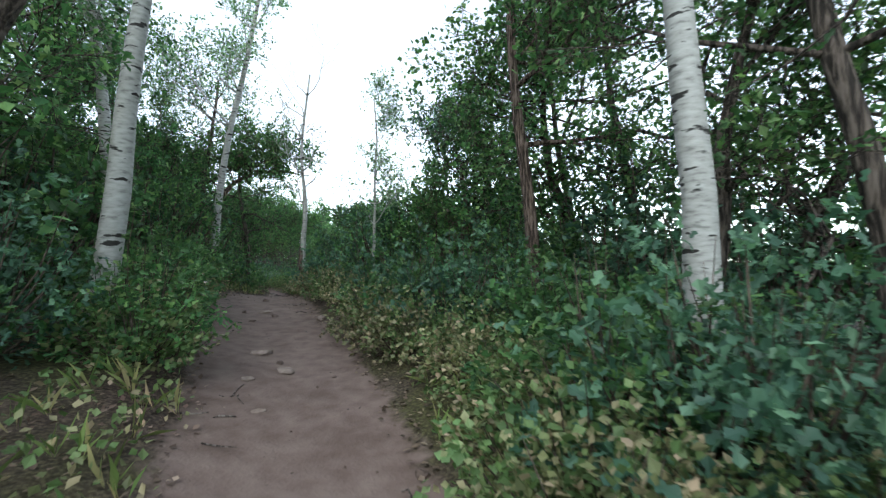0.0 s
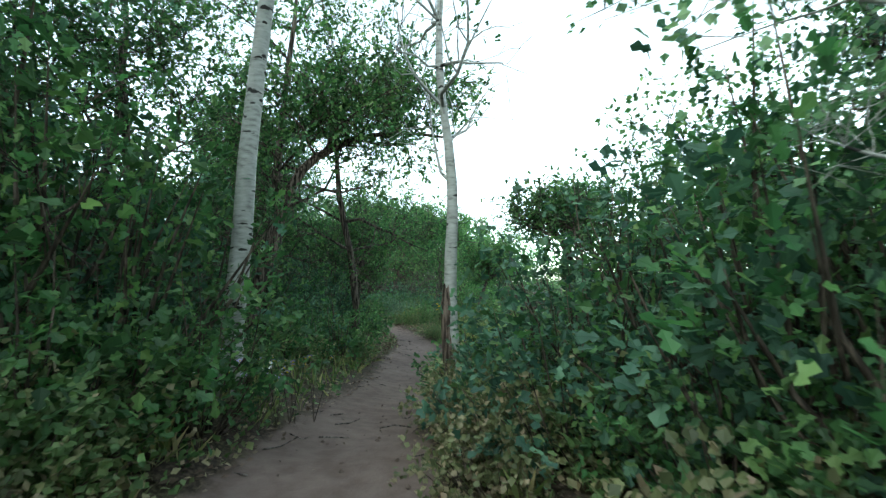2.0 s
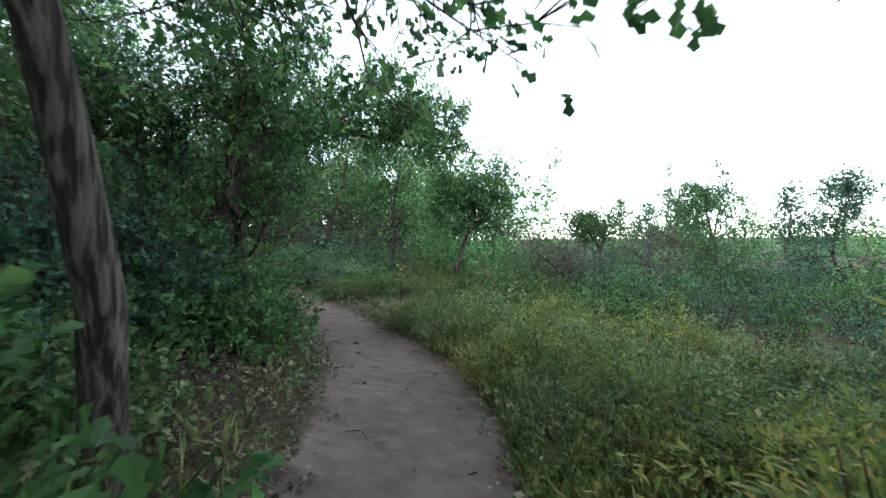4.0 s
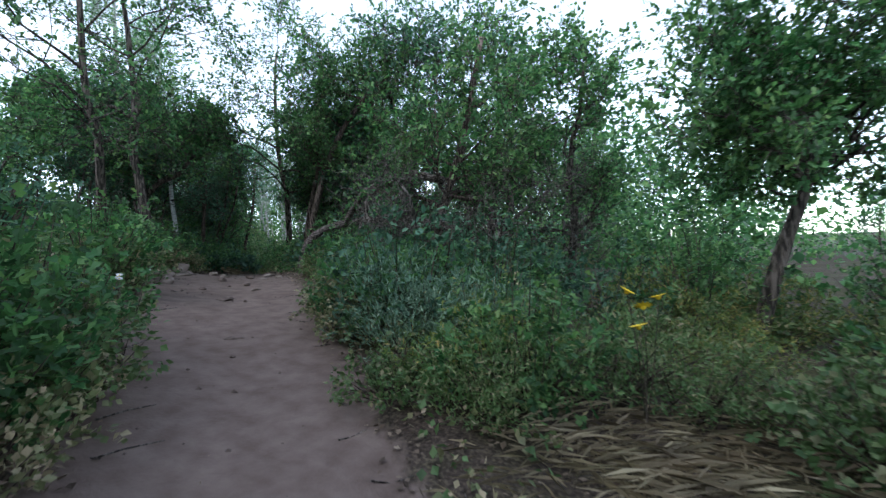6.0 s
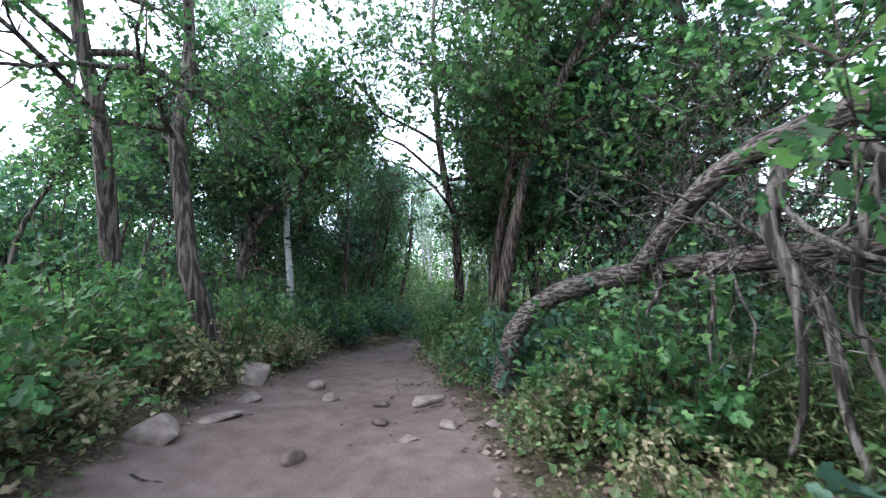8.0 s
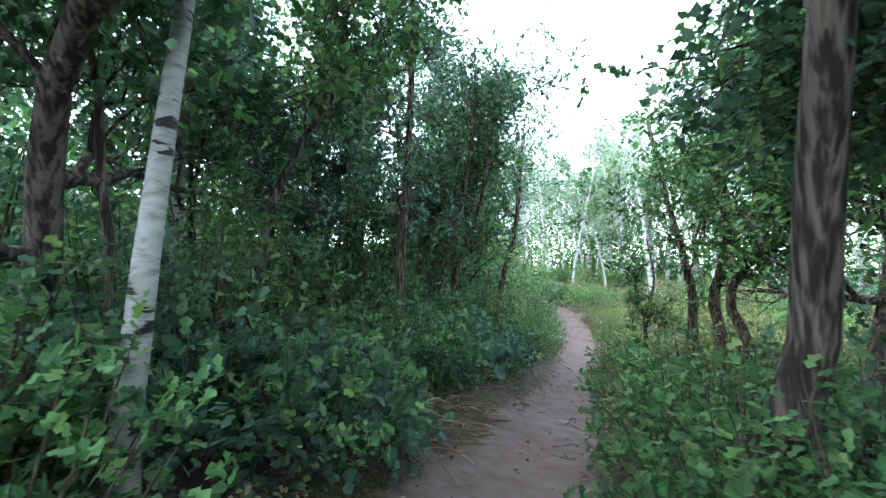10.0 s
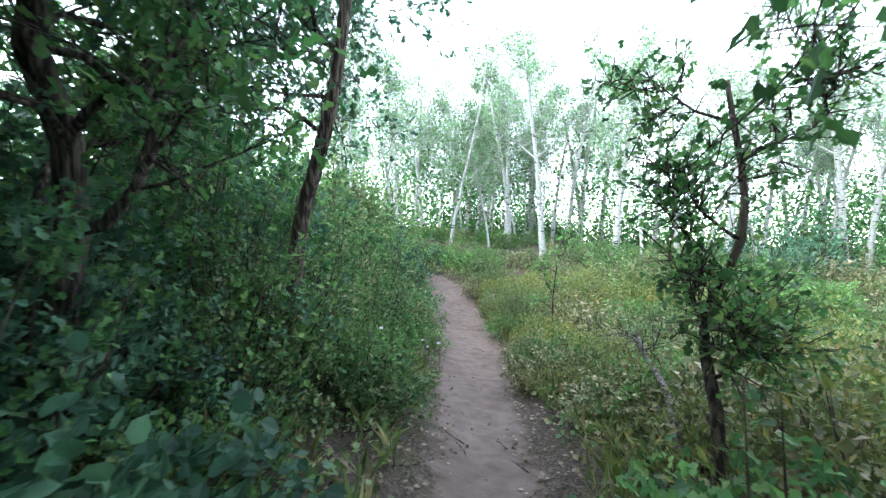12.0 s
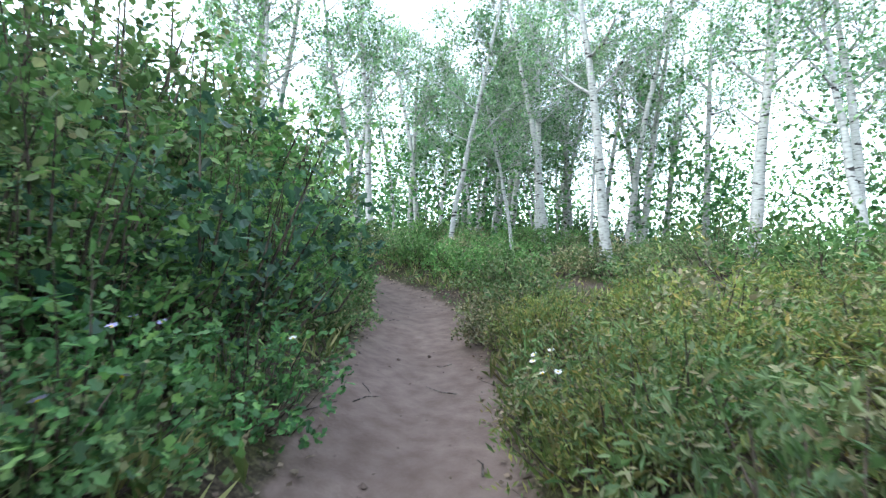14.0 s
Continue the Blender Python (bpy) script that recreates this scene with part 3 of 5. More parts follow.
ASPENS = [tree("aspen_tree", "white-barked aspen with thin green crown", 5.2, 0.085, (0.04, 0.0), 30, ASPEN_LEAF, 0.046, WIDE, 12, ASPEN_BARK, 0.06, 0.15, start=0.42, twigs=3, knots=16, limb_len=0.26),
          tree("aspen_tree", "white-barked aspen with thin green crown", 6.0, 0.08, (-0.03, 0.04), 31, ASPEN_LEAF, 0.046, WIDE, 12, ASPEN_BARK, 0.055, 0.15, start=0.45, twigs=3, knots=14, limb_len=0.24),
          tree("aspen_tree", "slender white-barked aspen with small leaves", 4.6, 0.045, (0.06, -0.05), 32, ASPEN_LEAF, 0.046, WIDE, 12, ASPEN_BARK, 0.09, 0.13, start=0.32, twigs=3, knots=6, limb_len=0.24)]
POLES = [tree("oak_sapling", "thin bare-stemmed oak pole in the shady thicket", 3.3, 0.030, (0.06, 0.10), 33, OAK_LEAF, 0.050, WIDE, 16, OAK_BARK, 0.20, 0.10, start=0.42, limb_len=0.22, forks=2, twigs=4),
         tree("oak_sapling", "thin bare-stemmed oak pole in the shady thicket", 2.8, 0.024, (-0.10, 0.02), 34, BLUE_LEAF, 0.050, WIDE, 16, OAK_BARK, 0.24, 0.10, start=0.42, limb_len=0.24, forks=2, twigs=4),
         tree("oak_sapling", "thin grey leafless stem standing in the thicket", 2.4, 0.020, (0.14, -0.06), 35, None, 0, None, 0, GREY_BARK, 0.22, start=0.3, limb_len=0.3, forks=1)]


FINER.update({OAK_C: OAK_C_NEAR, OAK_D: OAK_D_NEAR})
BOULDERS = [(-11.35, 18.0), (-10.45, 17.35), (-9.85, 17.05), (-9.7, 16.75)]


# bare or open patches where no bush grows: x, y, radius
GLADES = [(-0.95, 0.75, 0.75), (-1.35, 1.55, 0.5), (-3.8, 8.35, 0.45), (-3.45, 7.3, 0.35), (-5.25, 16.1, 0.55), (-4.75, 15.65, 0.6), (-8.75, 18.2, 0.32), (-8.4, 18.15, 0.3), (-17.3, 26.68, 0.12), (-3.95, 13.2, 0.3), (-4.57, 10.52, 0.2), (-6.64, 16.55, 0.2)]


def on_trail_side(x, y, r):
    if min(math.hypot(x - a, y - b) - c for a, b, c in GLADES) < r * 0.5:
        return False
    if min(math.hypot(x - a, y - b) for a, b in BOULDERS) < r + 0.12:
        return False
    return clear_of(x, y) > r * 0.8 + 0.14 and lie([(x, y)])[1][0] > r * 0.45


def scatter(kinds, s0, s1, lat0, lat1, count, seed, lo=0.8, hi=1.2, radius=0.4):
    """Plants strewn beside a stretch of the trail."""
    rng = np.random.default_rng(seed)
    done = 0
    for _ in range(count * 6):
        if done >= count:
            break
        x, y = along(rng.uniform(s0, s1), rng.uniform(lat0, lat1))
        k = rng.uniform(lo, hi)
        if on_trail_side(x, y, radius * k):
            spot(kinds[int(rng.integers(len(kinds)))], x, y, rng.uniform(0, 6.28), k)
            done += 1


S = {name: s_of(x, y) for name, (x, y) in dict(start=(0, 0), crest=(-2.3, 5.8), dead=(-3.05, 7.7), bend=(-4.1, 11.3), slope=(-5.2, 14.1), wide=(-7.3, 15.9), stones=(-10.1, 18.0), mouth=(-12.1, 19.3), fork=(-13.6, 20.9), open=(-15.3, 23.0), meadow=(-17.6, 25.6), close=(-20.4, 28.2), end=(-23.4, 30.4)).items()}

# first stretch
scatter([SNOW_A, SNOW_A, OAK_A, SNOW_B], S["start"] - 1, S["dead"], 0.5, 1.1, 30, 100, 0.7, 1.1)
scatter([OAK_A, OAK_B, OAK_D, SNOW_A], S["start"] - 2, S["dead"], 1.1, 2.6, 34, 101, 0.75, 1.05, 0.7)
scatter([OAK_C, OAK_D], S["start"] - 3, S["bend"], 2.4, 5.2, 28, 102, 0.9, 1.35, 0.7)
scatter([SNOW_B, SNOW_A, SNOW_B], S["start"] - 1, S["dead"], -1.1, -0.5, 34, 103, 0.7, 1.05)
scatter([OAK_A, OAK_B, OAK_A, SNOW_A, SNOW_B], S["start"] - 1, S["dead"], -2.0, -1.0, 34, 104, 0.65, 1.0, 0.5)
scatter([OAK_C, OAK_D], S["start"] - 3, S["dead"], -4.6, -2.5, 28, 105, 0.8, 1.2, 0.7)
# behind the dead aspen to the bend
scatter([OAK_A, OAK_B, SNOW_A, SNOW_A], S["dead"], S["bend"], 0.5, 1.8, 22, 110, 0.7, 1.0, 0.45)
scatter([OAK_A, OAK_B, SNOW_A, SNOW_A], S["dead"] - 1, S["bend"] - 1, -2.6, -0.6, 24, 111, 0.65, 1.0, 0.45)
scatter([GOLD_B, GOLD_A], S["bend"] - 2.2, S["bend"], -1.6, -0.6, 10, 112, 0.7, 1.0)
# the open slope
scatter([OAK_A, OAK_A, SNOW_A], S["bend"] - 0.5, S["slope"] + 0.4, 0.95, 1.5, 12, 119, 0.6, 0.85, 0.5)
scatter([OAK_A, OAK_D, OAK_C], S["bend"] - 0.5, S["slope"] + 0.9, 1.4, 2.4, 14, 120, 0.6, 0.85, 0.75)
scatter([OAK_C, OAK_D], S["bend"] - 1, S["stones"], 2.2, 4.5, 26, 121, 0.8, 1.3, 0.7)
scatter([GOLD_A, GOLD_B, SNOW_A], S["bend"], S["wide"], -1.5, -0.65, 28, 122, 0.7, 1.0)
scatter([GOLD_A, GOLD_B, GOLD_B, SNOW_A, SNOW_A], S["bend"] - 2, S["wide"], -4.2, -1.2, 62, 123, 0.8, 1.2)
scatter([OAK_C, OAK_D, OAK_B, OAK_C], S["bend"] - 1, S["wide"] - 0.5, -9.5, -3.8, 66, 127, 0.5, 0.72)
scatter([SNOW_A, SNOW_B, OAK_A], S["slope"] + 0.6, S["stones"], 0.6, 1.3, 28, 124, 0.65, 1.0)
scatter([SAGE_A, SNOW_B, SNOW_A, OAK_A], S["wide"] - 0.8, S["stones"], -1.5, -0.6, 34, 125, 0.65, 0.95)
scatter([OAK_A, OAK_B, GOLD_B, SNOW_A], S["wide"], S["stones"] + 0.5, -3.0, -1.2, 32, 126, 0.7, 1.0, 0.5)
scatter([GOLD_A, GOLD_B, SNOW_A], S["bend"] - 2.5, S["slope"] + 1, -3.6, -1.0, 30, 128, 0.9, 1.3)
scatter([OAK_A, OAK_B], S["start"] - 1, S["start"] + 2, -3.4, -1.5, 9, 129, 0.7, 0.95, 0.5)
# through the trees
scatter([SNOW_B, SNOW_B, SNOW_A, OAK_A], S["stones"] - 0.6, S["mouth"], 0.6, 1.6, 30, 130, 0.65, 0.95)
scatter([OAK_A, OAK_B, BROAD_A, SNOW_A], S["stones"], S["fork"], -2.2, -0.6, 20, 131, 0.65, 0.95, 0.45)
scatter([OAK_C, OAK_D], S["stones"], S["fork"], -4.6, -2.0, 12, 132, 0.7, 1.1, 0.7)
scatter([OAK_B, OAK_A, BROAD_A, BROAD_A], S["mouth"], S["open"], 0.6, 1.8, 36, 133, 0.6, 0.95, 0.42)
scatter([OAK_C, OAK_D, OAK_B], S["mouth"], S["meadow"], 1.7, 4.0, 30, 134, 0.7, 1.05, 0.8)
# the meadow
scatter([SNOW_A, OAK_A, FORB_A, SNOW_B], S["mouth"] + 0.5, S["open"], -1.5, -0.45, 20, 140, 0.55, 0.85)
scatter([SNOW_A, OAK_A, OAK_B], S["mouth"] + 0.5, S["open"], -3.2, -1.4, 16, 146, 0.6, 0.9, 0.5)
scatter([GOLD_A, SNOW_B, FORB_A, GOLD_A, SNOW_B], S["open"] - 1, S["close"] + 1, -1.4, -0.42, 34, 147, 0.6, 0.95, 0.38)
scatter([GOLD_A, SNOW_B, FORB_A, GOLD_A], S["open"] - 1, S["close"] + 1, -4.5, -1.2, 56, 141, 0.75, 1.1)
scatter([FORB_A, GOLD_B, SNOW_B, SNOW_A], S["meadow"], S["end"] + 3, -9.0, -0.9, 96, 142, 0.85, 1.3)
scatter([GOLD_A, SNOW_B, FORB_A, GOLD_B], S["fork"] - 0.5, S["close"], -9.0, -2.5, 64, 148, 0.85, 1.35)
scatter([SNOW_A, FORB_A, OAK_A], S["open"], S["end"], 0.42, 1.1, 40, 143, 0.55, 0.9, 0.38)
scatter([HEDGE_B, OAK_A, HEDGE_A, OAK_B], S["open"], S["close"], 1.0, 2.8, 32, 144, 0.6, 0.85, 0.7)
scatter([FORB_A, FORB_A, GOLD_B, SNOW_A, OAK_B], S["close"] - 1, S["end"] + 3, 0.9, 6.0, 70, 145, 0.9, 1.5)

# taller thicket close behind the trailside bushes
scatter([OAK_C, OAK_D], S["start"] + 2.5, S["bend"] - 1, 2.0, 3.4, 14, 150, 1.2, 1.5, 0.85)
scatter([OAK_C, OAK_D], S["crest"], S["dead"] + 2, -3.6, -2.0, 10, 151, 1.1, 1.3, 0.85)
scatter([OAK_C, OAK_D], S["bend"] + 0.8, S["slope"] + 1.2, 1.4, 2.1, 7, 152, 0.7, 0.85, 0.8)
scatter([OAK_C, OAK_D, OAK_B], S["open"], S["end"], 2.2, 3.8, 18, 153, 1.1, 1.4, 0.85)

rng = np.random.default_rng(160)
for _ in range(48):
    x, y = rng.uniform(-6.5, 4.5), rng.uniform(16.2, 22.5)
    if clear_of(x, y) > 2.6:
        spot([OAK_C, OAK_D, OAK_A, SNOW_A][int(rng.integers(4))], x, y, rng.uniform(0, 6.28), rng.uniform(0.55, 0.8))
for kind, x, y, sc in [(BROAD_A, -13.5, 19.5, 0.8), (BROAD_A, -13.42, 19.8, 0.6), (OAK_C, -4.15, 6.75, 1.15), (OAK_C, -4.6, 6.3, 1.4), (OAK_D, -5.0, 7.0, 1.45), (FORB_A, -22.4, 30.7, 1.2), (FORB_A, -22.0, 31.3, 1.3), (FORB_A, -23.3, 31.0, 1.2), (GOLD_B, -22.8, 31.4, 1.3), (FORB_A, -21.6, 30.7, 1.2), (SNOW_A, -21.4, 30.3, 1.2), (FORB_A, -23.6, 30.8, 1.2), (OAK_D, -1.55, 8.3, 1.15), (OAK_C, -0.9, 7.6, 1.2), (OAK_A, -1.75, 7.5, 0.9), (SAGE_A, -7.0, 17.0, 1.0), (SAGE_A, -6.75, 16.75, 0.9), (BROAD_A, -7.6, 17.8, 1.1), (BROAD_A, -8.1, 18.15, 0.6), (GOLD_B, -4.55, 14.5, 0.9), (GOLD_A, -4.72, 15.0, 0.8), (GOLD_B, -4.2, 14.9, 1.1), (OAK_C, -17.5, 20.5, 1.5), (OAK_D, -17.9, 21.3, 1.5), (OAK_C, -17.2, 19.6, 1.5), (OAK_C, 3.2, 4.2, 1.2), (OAK_D, 2.7, 5.0, 1.2), (OAK_C, 3.6, 3.4, 1.2), (OAK_C, 2.2, 5.6, 1.1), (SNOW_B, -8.8, 18.25, 0.6), (FORB_A, -8.55, 18.2, 0.55), (OAK_A, -8.35, 18.05, 0.45), (HEDGE_A, -20.9, 25.5, 1.25), (HEDGE_B, -20.3, 24.9, 1.2), (HEDGE_A, -21.6, 26.2, 1.3), (HEDGE_A, -22.2, 26.9, 1.2), (HEDGE_A, -19.6, 24.3, 1.1), (HEDGE_B, -22.6, 27.6, 1.5), (HEDGE_A, -23.2, 28.2, 1.4), (HEDGE_A, -22.3, 26.4, 1.6), (HEDGE_B, -24.0, 28.2, 1.5), (HEDGE_A, -23.4, 27.0, 1.7)]:
    spot(kind, x, y, sc * 9, sc)

scatter([GOLD_A, SNOW_B, GOLD_A, GOLD_B], S["open"] - 0.5, S["close"], -3.6, -1.15, 34, 150, 1.15, 1.6, 0.5)
scatter([SNOW_B, GOLD_A, SNOW_A], S["open"] - 1, S["meadow"] + 1, -0.95, -0.5, 20, 151, 0.55, 0.8, 0.3)
scatter([OAK_C, OAK_D, OAK_B], S["open"] - 0.8, S["meadow"] + 0.8, 1.35, 2.3, 14, 152, 0.7, 0.95, 0.7)
scatter([FORB_A, GOLD_B, OAK_B, SNOW_B], S["open"] + 1, S["close"] + 2, -8.0, -3.2, 30, 153, 1.4, 1.9, 0.6)
scatter([OAK_C, OAK_D], S["meadow"], S["end"] + 6, -16.0, -9.5, 34, 154, 0.85, 1.3, 0.8)
scatter([GOLD_A, SNOW_A, OAK_A], S["slope"] - 0.5, S["wide"], -4.4, -2.6, 18, 155, 0.9, 1.2, 0.5)
# dark wood beside the narrow stretch
scatter([OAK_C, OAK_D], S["stones"], S["open"] + 2, 4.4, 8.5, 20, 160, 1.4, 1.9, 0.8)
scatter(POLES, S["mouth"] - 0.6, S["fork"], 1.2, 3.6, 9, 161, 0.85, 1.2, 0.2)
scatter(POLES, S["stones"] + 1.6, S["fork"] - 0.6, -3.4, -0.95, 18, 162, 0.85, 1.15, 0.2)
scatter(POLES[:2], S["fork"] - 0.5, S["open"] + 1, 1.9, 3.6, 8, 163, 0.85, 1.25, 0.2)
# leafy bank above the last stretch
scatter([HEDGE_A, HEDGE_B, HEDGE_A], S["open"] + 0.8, S["close"] + 2, 1.2, 2.2, 20, 165, 0.55, 0.75, 0.7)
scatter([HEDGE_A, HEDGE_B, OAK_C], S["open"] + 1.5, S["close"] + 4, 2.0, 5.0, 30, 166, 0.85, 1.3, 0.7)
# trees at their places: kind, x, y, turn, scale
for k, x, y, a, sc in [
        (0, 1.7, 5.3, 2.0, 1.1), (2, 2.35, 2.4, 0.4, 1.15), (1, 2.6, 4.0, 4.0, 1.2), (3, -0.15, 6.9, 5.6, 1.0), (0, 0.9, 7.8, 3.1, 1.0),
        (0, -3.4, 1.6, 0.2, 1.2), (1, -4.8, 3.6, 2.2, 1.0), (0, -5.6, 6.2, 4.4, 1.1), (0, -6.6, 10.5, 1.2, 1.1), (1, -6.3, 13.7, 3.3, 0.9), (1, 1.3, 10.4, 2.6, 0.9),
        (1, -7.4, 19.7, 0.3, 1.0), (0, -6.6, 20.4, 4.0, 0.9), (0, -8.2, 21.2, 4.6, 1.1), (1, -9.7, 21.4, 2.1, 1.1),
        (1, -1.4, 20.2, 3.0, 0.75), (0, 0.9, 19.6, 1.0, 0.75), (3, 2.6, 18.4, 2.0, 0.75), (1, 4.4, 17.0, 0.0, 0.8), (0, 0.4, 22.0, 5.0, 0.8), (0, 3.4, 15.0, 5.0, 0.9),
        (2, -11.95, 17.1, 3.4, 1.0), (2, -11.55, 17.85, 0.9, 1.05), (0, -8.0, 13.6, 1.5, 1.0), (1, -10.6, 14.0, 2.5, 1.1),
        (0, -11.6, 21.4, 1.1, 1.1), (1, -12.6, 22.6, 0.4, 1.0), (1, -12.9, 24.9, 5.2, 0.9), (0, -11.8, 24.2, 3.2, 1.0),
        (0, -17.9, 22.9, 1.7, 1.0), (1, -20.0, 24.0, 2.2, 1.1), (2, -19.0, 21.4, 4.0, 1.2),
        (1, -4.1, 6.5, 2.6, 0.85), (1, -1.15, 8.5, 0.9, 0.8), (2, -4.2, 4.4, 0.9, 1.0), (0, -5.0, 5.2, 2.9, 1.0), (3, -5.3, 7.3, 1.9, 1.1), (2, -6.2, 8.2, 5.9, 1.0), (0, -5.6, 9.9, 0.8, 1.0), (1, -3.6, 3.0, 1.4, 0.9), (1, -0.4, 9.0, 0.2, 0.9), (0, 2.0, 3.5, 3.7, 1.0), (2, 1.9, 6.6, 1.2, 1.0), (3, -7.2, 12.2, 1.0, 1.0), (0, -5.9, 12.9, 4.1, 0.8),
        (1, -14.2, 18.4, 5.4, 1.1), (2, -5.4, 9.3, 4.2, 1.1), (2, -4.7, 10.4, 2.2, 0.9), (2, 0.3, 8.3, 1.1, 0.7),
        (0, -16.9, 22.2, 5.0, 0.95), (2, -20.9, 24.6, 0.4, 1.1), (0, -8.9, 20.6, 2.0, 1.2), (3, -7.9, 20.2, 1.0, 1.2), (2, -12.3, 20.5, 3.0, 1.0), (2, 2.15, 5.0, 1.0, 1.0), (1, -0.7, 9.6, 1.0, 0.95), (0, -4.9, 7.9, 3.0, 0.85)]:
    spot((OAKS if clear_of(x, y) < 3.1 else MID_OAKS)[k], x, y, a, sc)
for k, x, y, a, sc in [(1, -7.6, 18.9, 2.2, 1.1), (0, -8.6, 19.7, 3.9, 1.0), (1, -6.6, 19.1, 5.2, 1.0), (1, -1.9, 17.0, 0.9, 1.1), (0, -0.9, 17.7, 2.6, 1.0), (0, -2.5, 16.6, 4.1, 1.0), (1, -3.5, 18.4, 4.4, 0.9), (0, -7.0, 18.4, 1.6, 0.9), (1, -6.0, 9.2, 3.0, 1.0)]:
    spot(DEAD_OAKS[k], x, y, a, sc)
for k, x, y, a, sc in [
        (0, -2.33, 2.97, 0.5, 1.05), (0, -4.12, 5.55, 2.5, 1.1), (1, -3.9, 7.4, 4.0, 0.95), (0, 1.23, 2.07, 1.0, 1.15), (2, -1.0, 6.3, 5.1, 0.6), (2, -13.1, 18.95, 3.0, 1.0), (0, -14.9, 18.9, 2.0, 1.1),
        (2, -24.4, 32.4, 0.2, 1.3), (1, -23.6, 34.6, 1.4, 1.1), (0, -21.6, 33.5, 3.3, 1.2), (1, -22.8, 37.0, 4.1, 1.2), (0, -23.5, 41.5, 5.0, 1.3), (2, -28.1, 35.6, 2.2, 1.5), (1, -26.3, 31.8, 0.8, 1.1), (0, -24.9, 28.6, 1.8, 1.0), (2, -23.9, 28.4, 2.9, 1.2), (1, -26.6, 29.6, 4.4, 1.0), (2, -25.3, 30.9, 5.1, 1.2), (0, -19.6, 33.6, 0.3, 1.1), (2, -18.3, 32.2, 2.3, 1.1), (1, -17.2, 34.5, 3.6, 1.1)]:
    spot(ASPENS[k], x, y, a, sc)
rng = np.random.default_rng(77)
for _ in range(64):
    x, y = -26 + rng.normal(0, 6.5), 38 + rng.normal(0, 3.6)
    if np.hypot(x + 22, y - 30.5) > 3.5 and clear_of(x, y) > 8.5:
        spot(ASPENS[int(rng.integers(3))], x, y, rng.uniform(0, 6.28), rng.uniform(0.95, 1.4))
for _ in range(26):
    x, y = -15 + rng.normal(0, 4.5), 40 + rng.normal(0, 2.5)
    spot(ASPENS[int(rng.integers(3))], x, y, rng.uniform(0, 6.28), rng.uniform(0.9, 1.25))
# woods further off
for _ in range(50):
    a, r = rng.uniform(0, 6.28), rng.uniform(11, 26)
    x, y = -9 + math.cos(a) * r, 15 + math.sin(a) * r
    low = -0.9 < math.atan2(y - 12, x + 4) < 1.75
    if clear_of(x, y) > 5.5 and not (x < -17 and y > 25):
        spot(FAR_OAKS[int(rng.integers(2))], x, y, rng.uniform(0, 6.28), rng.uniform(0.7, 0.9) if low else rng.uniform(0.9, 1.4))


def far_woods(seed=5, many=470, behind=False):
    """Brush and tree crowns beyond what can be told apart singly, one sheet of foliage over the land all round."""
    rng = np.random.default_rng(seed)
    c, o = [], []
    while len(c) < many:
        a, r = rng.uniform(0, 6.28), 9 + 55 * rng.random() ** 1.6
        x, y = -9 + math.cos(a) * r, 15 + math.sin(a) * r
        if behind:
            x, y = rng.uniform(-46, -8), rng.uniform(34, 52)
        open_side = -0.75 < math.atan2(y - 12, x + 4) < 1.45
        gap = clear_of(x, y)
        if gap < (15.0 if open_side else 6.5) or (x < -16 and y > 24 and gap < 11):
            continue
        tall = rng.uniform(1.2, 2.3) if open_side else rng.uniform(1.6, 4.6) * (1.0 if gap > 9 else 0.75)
        wide = rng.uniform(0.8, 1.7)
        if behind:
            tall = rng.uniform(2.2, 5.0)
        n = 560
        d = rng.normal(0, 1, (n, 3))
        d /= np.linalg.norm(d, axis=1)[:, None]
        lump = 1 + 0.25 * np.sin(d[:, 0] * 5 + a * 7) * np.sin(d[:, 1] * 4 + r) + rng.normal(0, 0.10, n)
        p = d * lump[:, None] * (wide, wide, tall * 0.55)
        p[:, 2] = np.abs(p[:, 2] + tall * 0.5)
        c.append(p + (x, y, land(x, y)))
        o.append(d)
    ob = new("distant_thicket", leaves_mesh("distant_thicket", np.concatenate(c), np.concatenate(o), 0.125, WIDE, OAK_LEAF, rng, 0.2, 0.9))
    return tagged(ob, "distant green oak thicket covering the hillside", "thicket", kind="stuff")


far_woods()
far_woods(6, 170, True)


# ---- single trees and fallen wood ----
def curve_through(points, n=14):
    """A smooth line through a few points."""
    p = [Vector(q) for q in points]
    p = [p[0] * 2 - p[1]] + p + [p[-1] * 2 - p[-2]]
    out = []
    for k in range(n + 1):
        f = k / n * (len(p) - 3)
        i = min(int(f), len(p) - 4)
        t = f - i
        a, b, c, d = p[i:i + 4]
        out.append(0.5 * (2 * b + (c - a) * t + (2 * a - 5 * b + 4 * c - d) * t * t + (3 * b - 3 * c + d - a) * t ** 3))
    return out


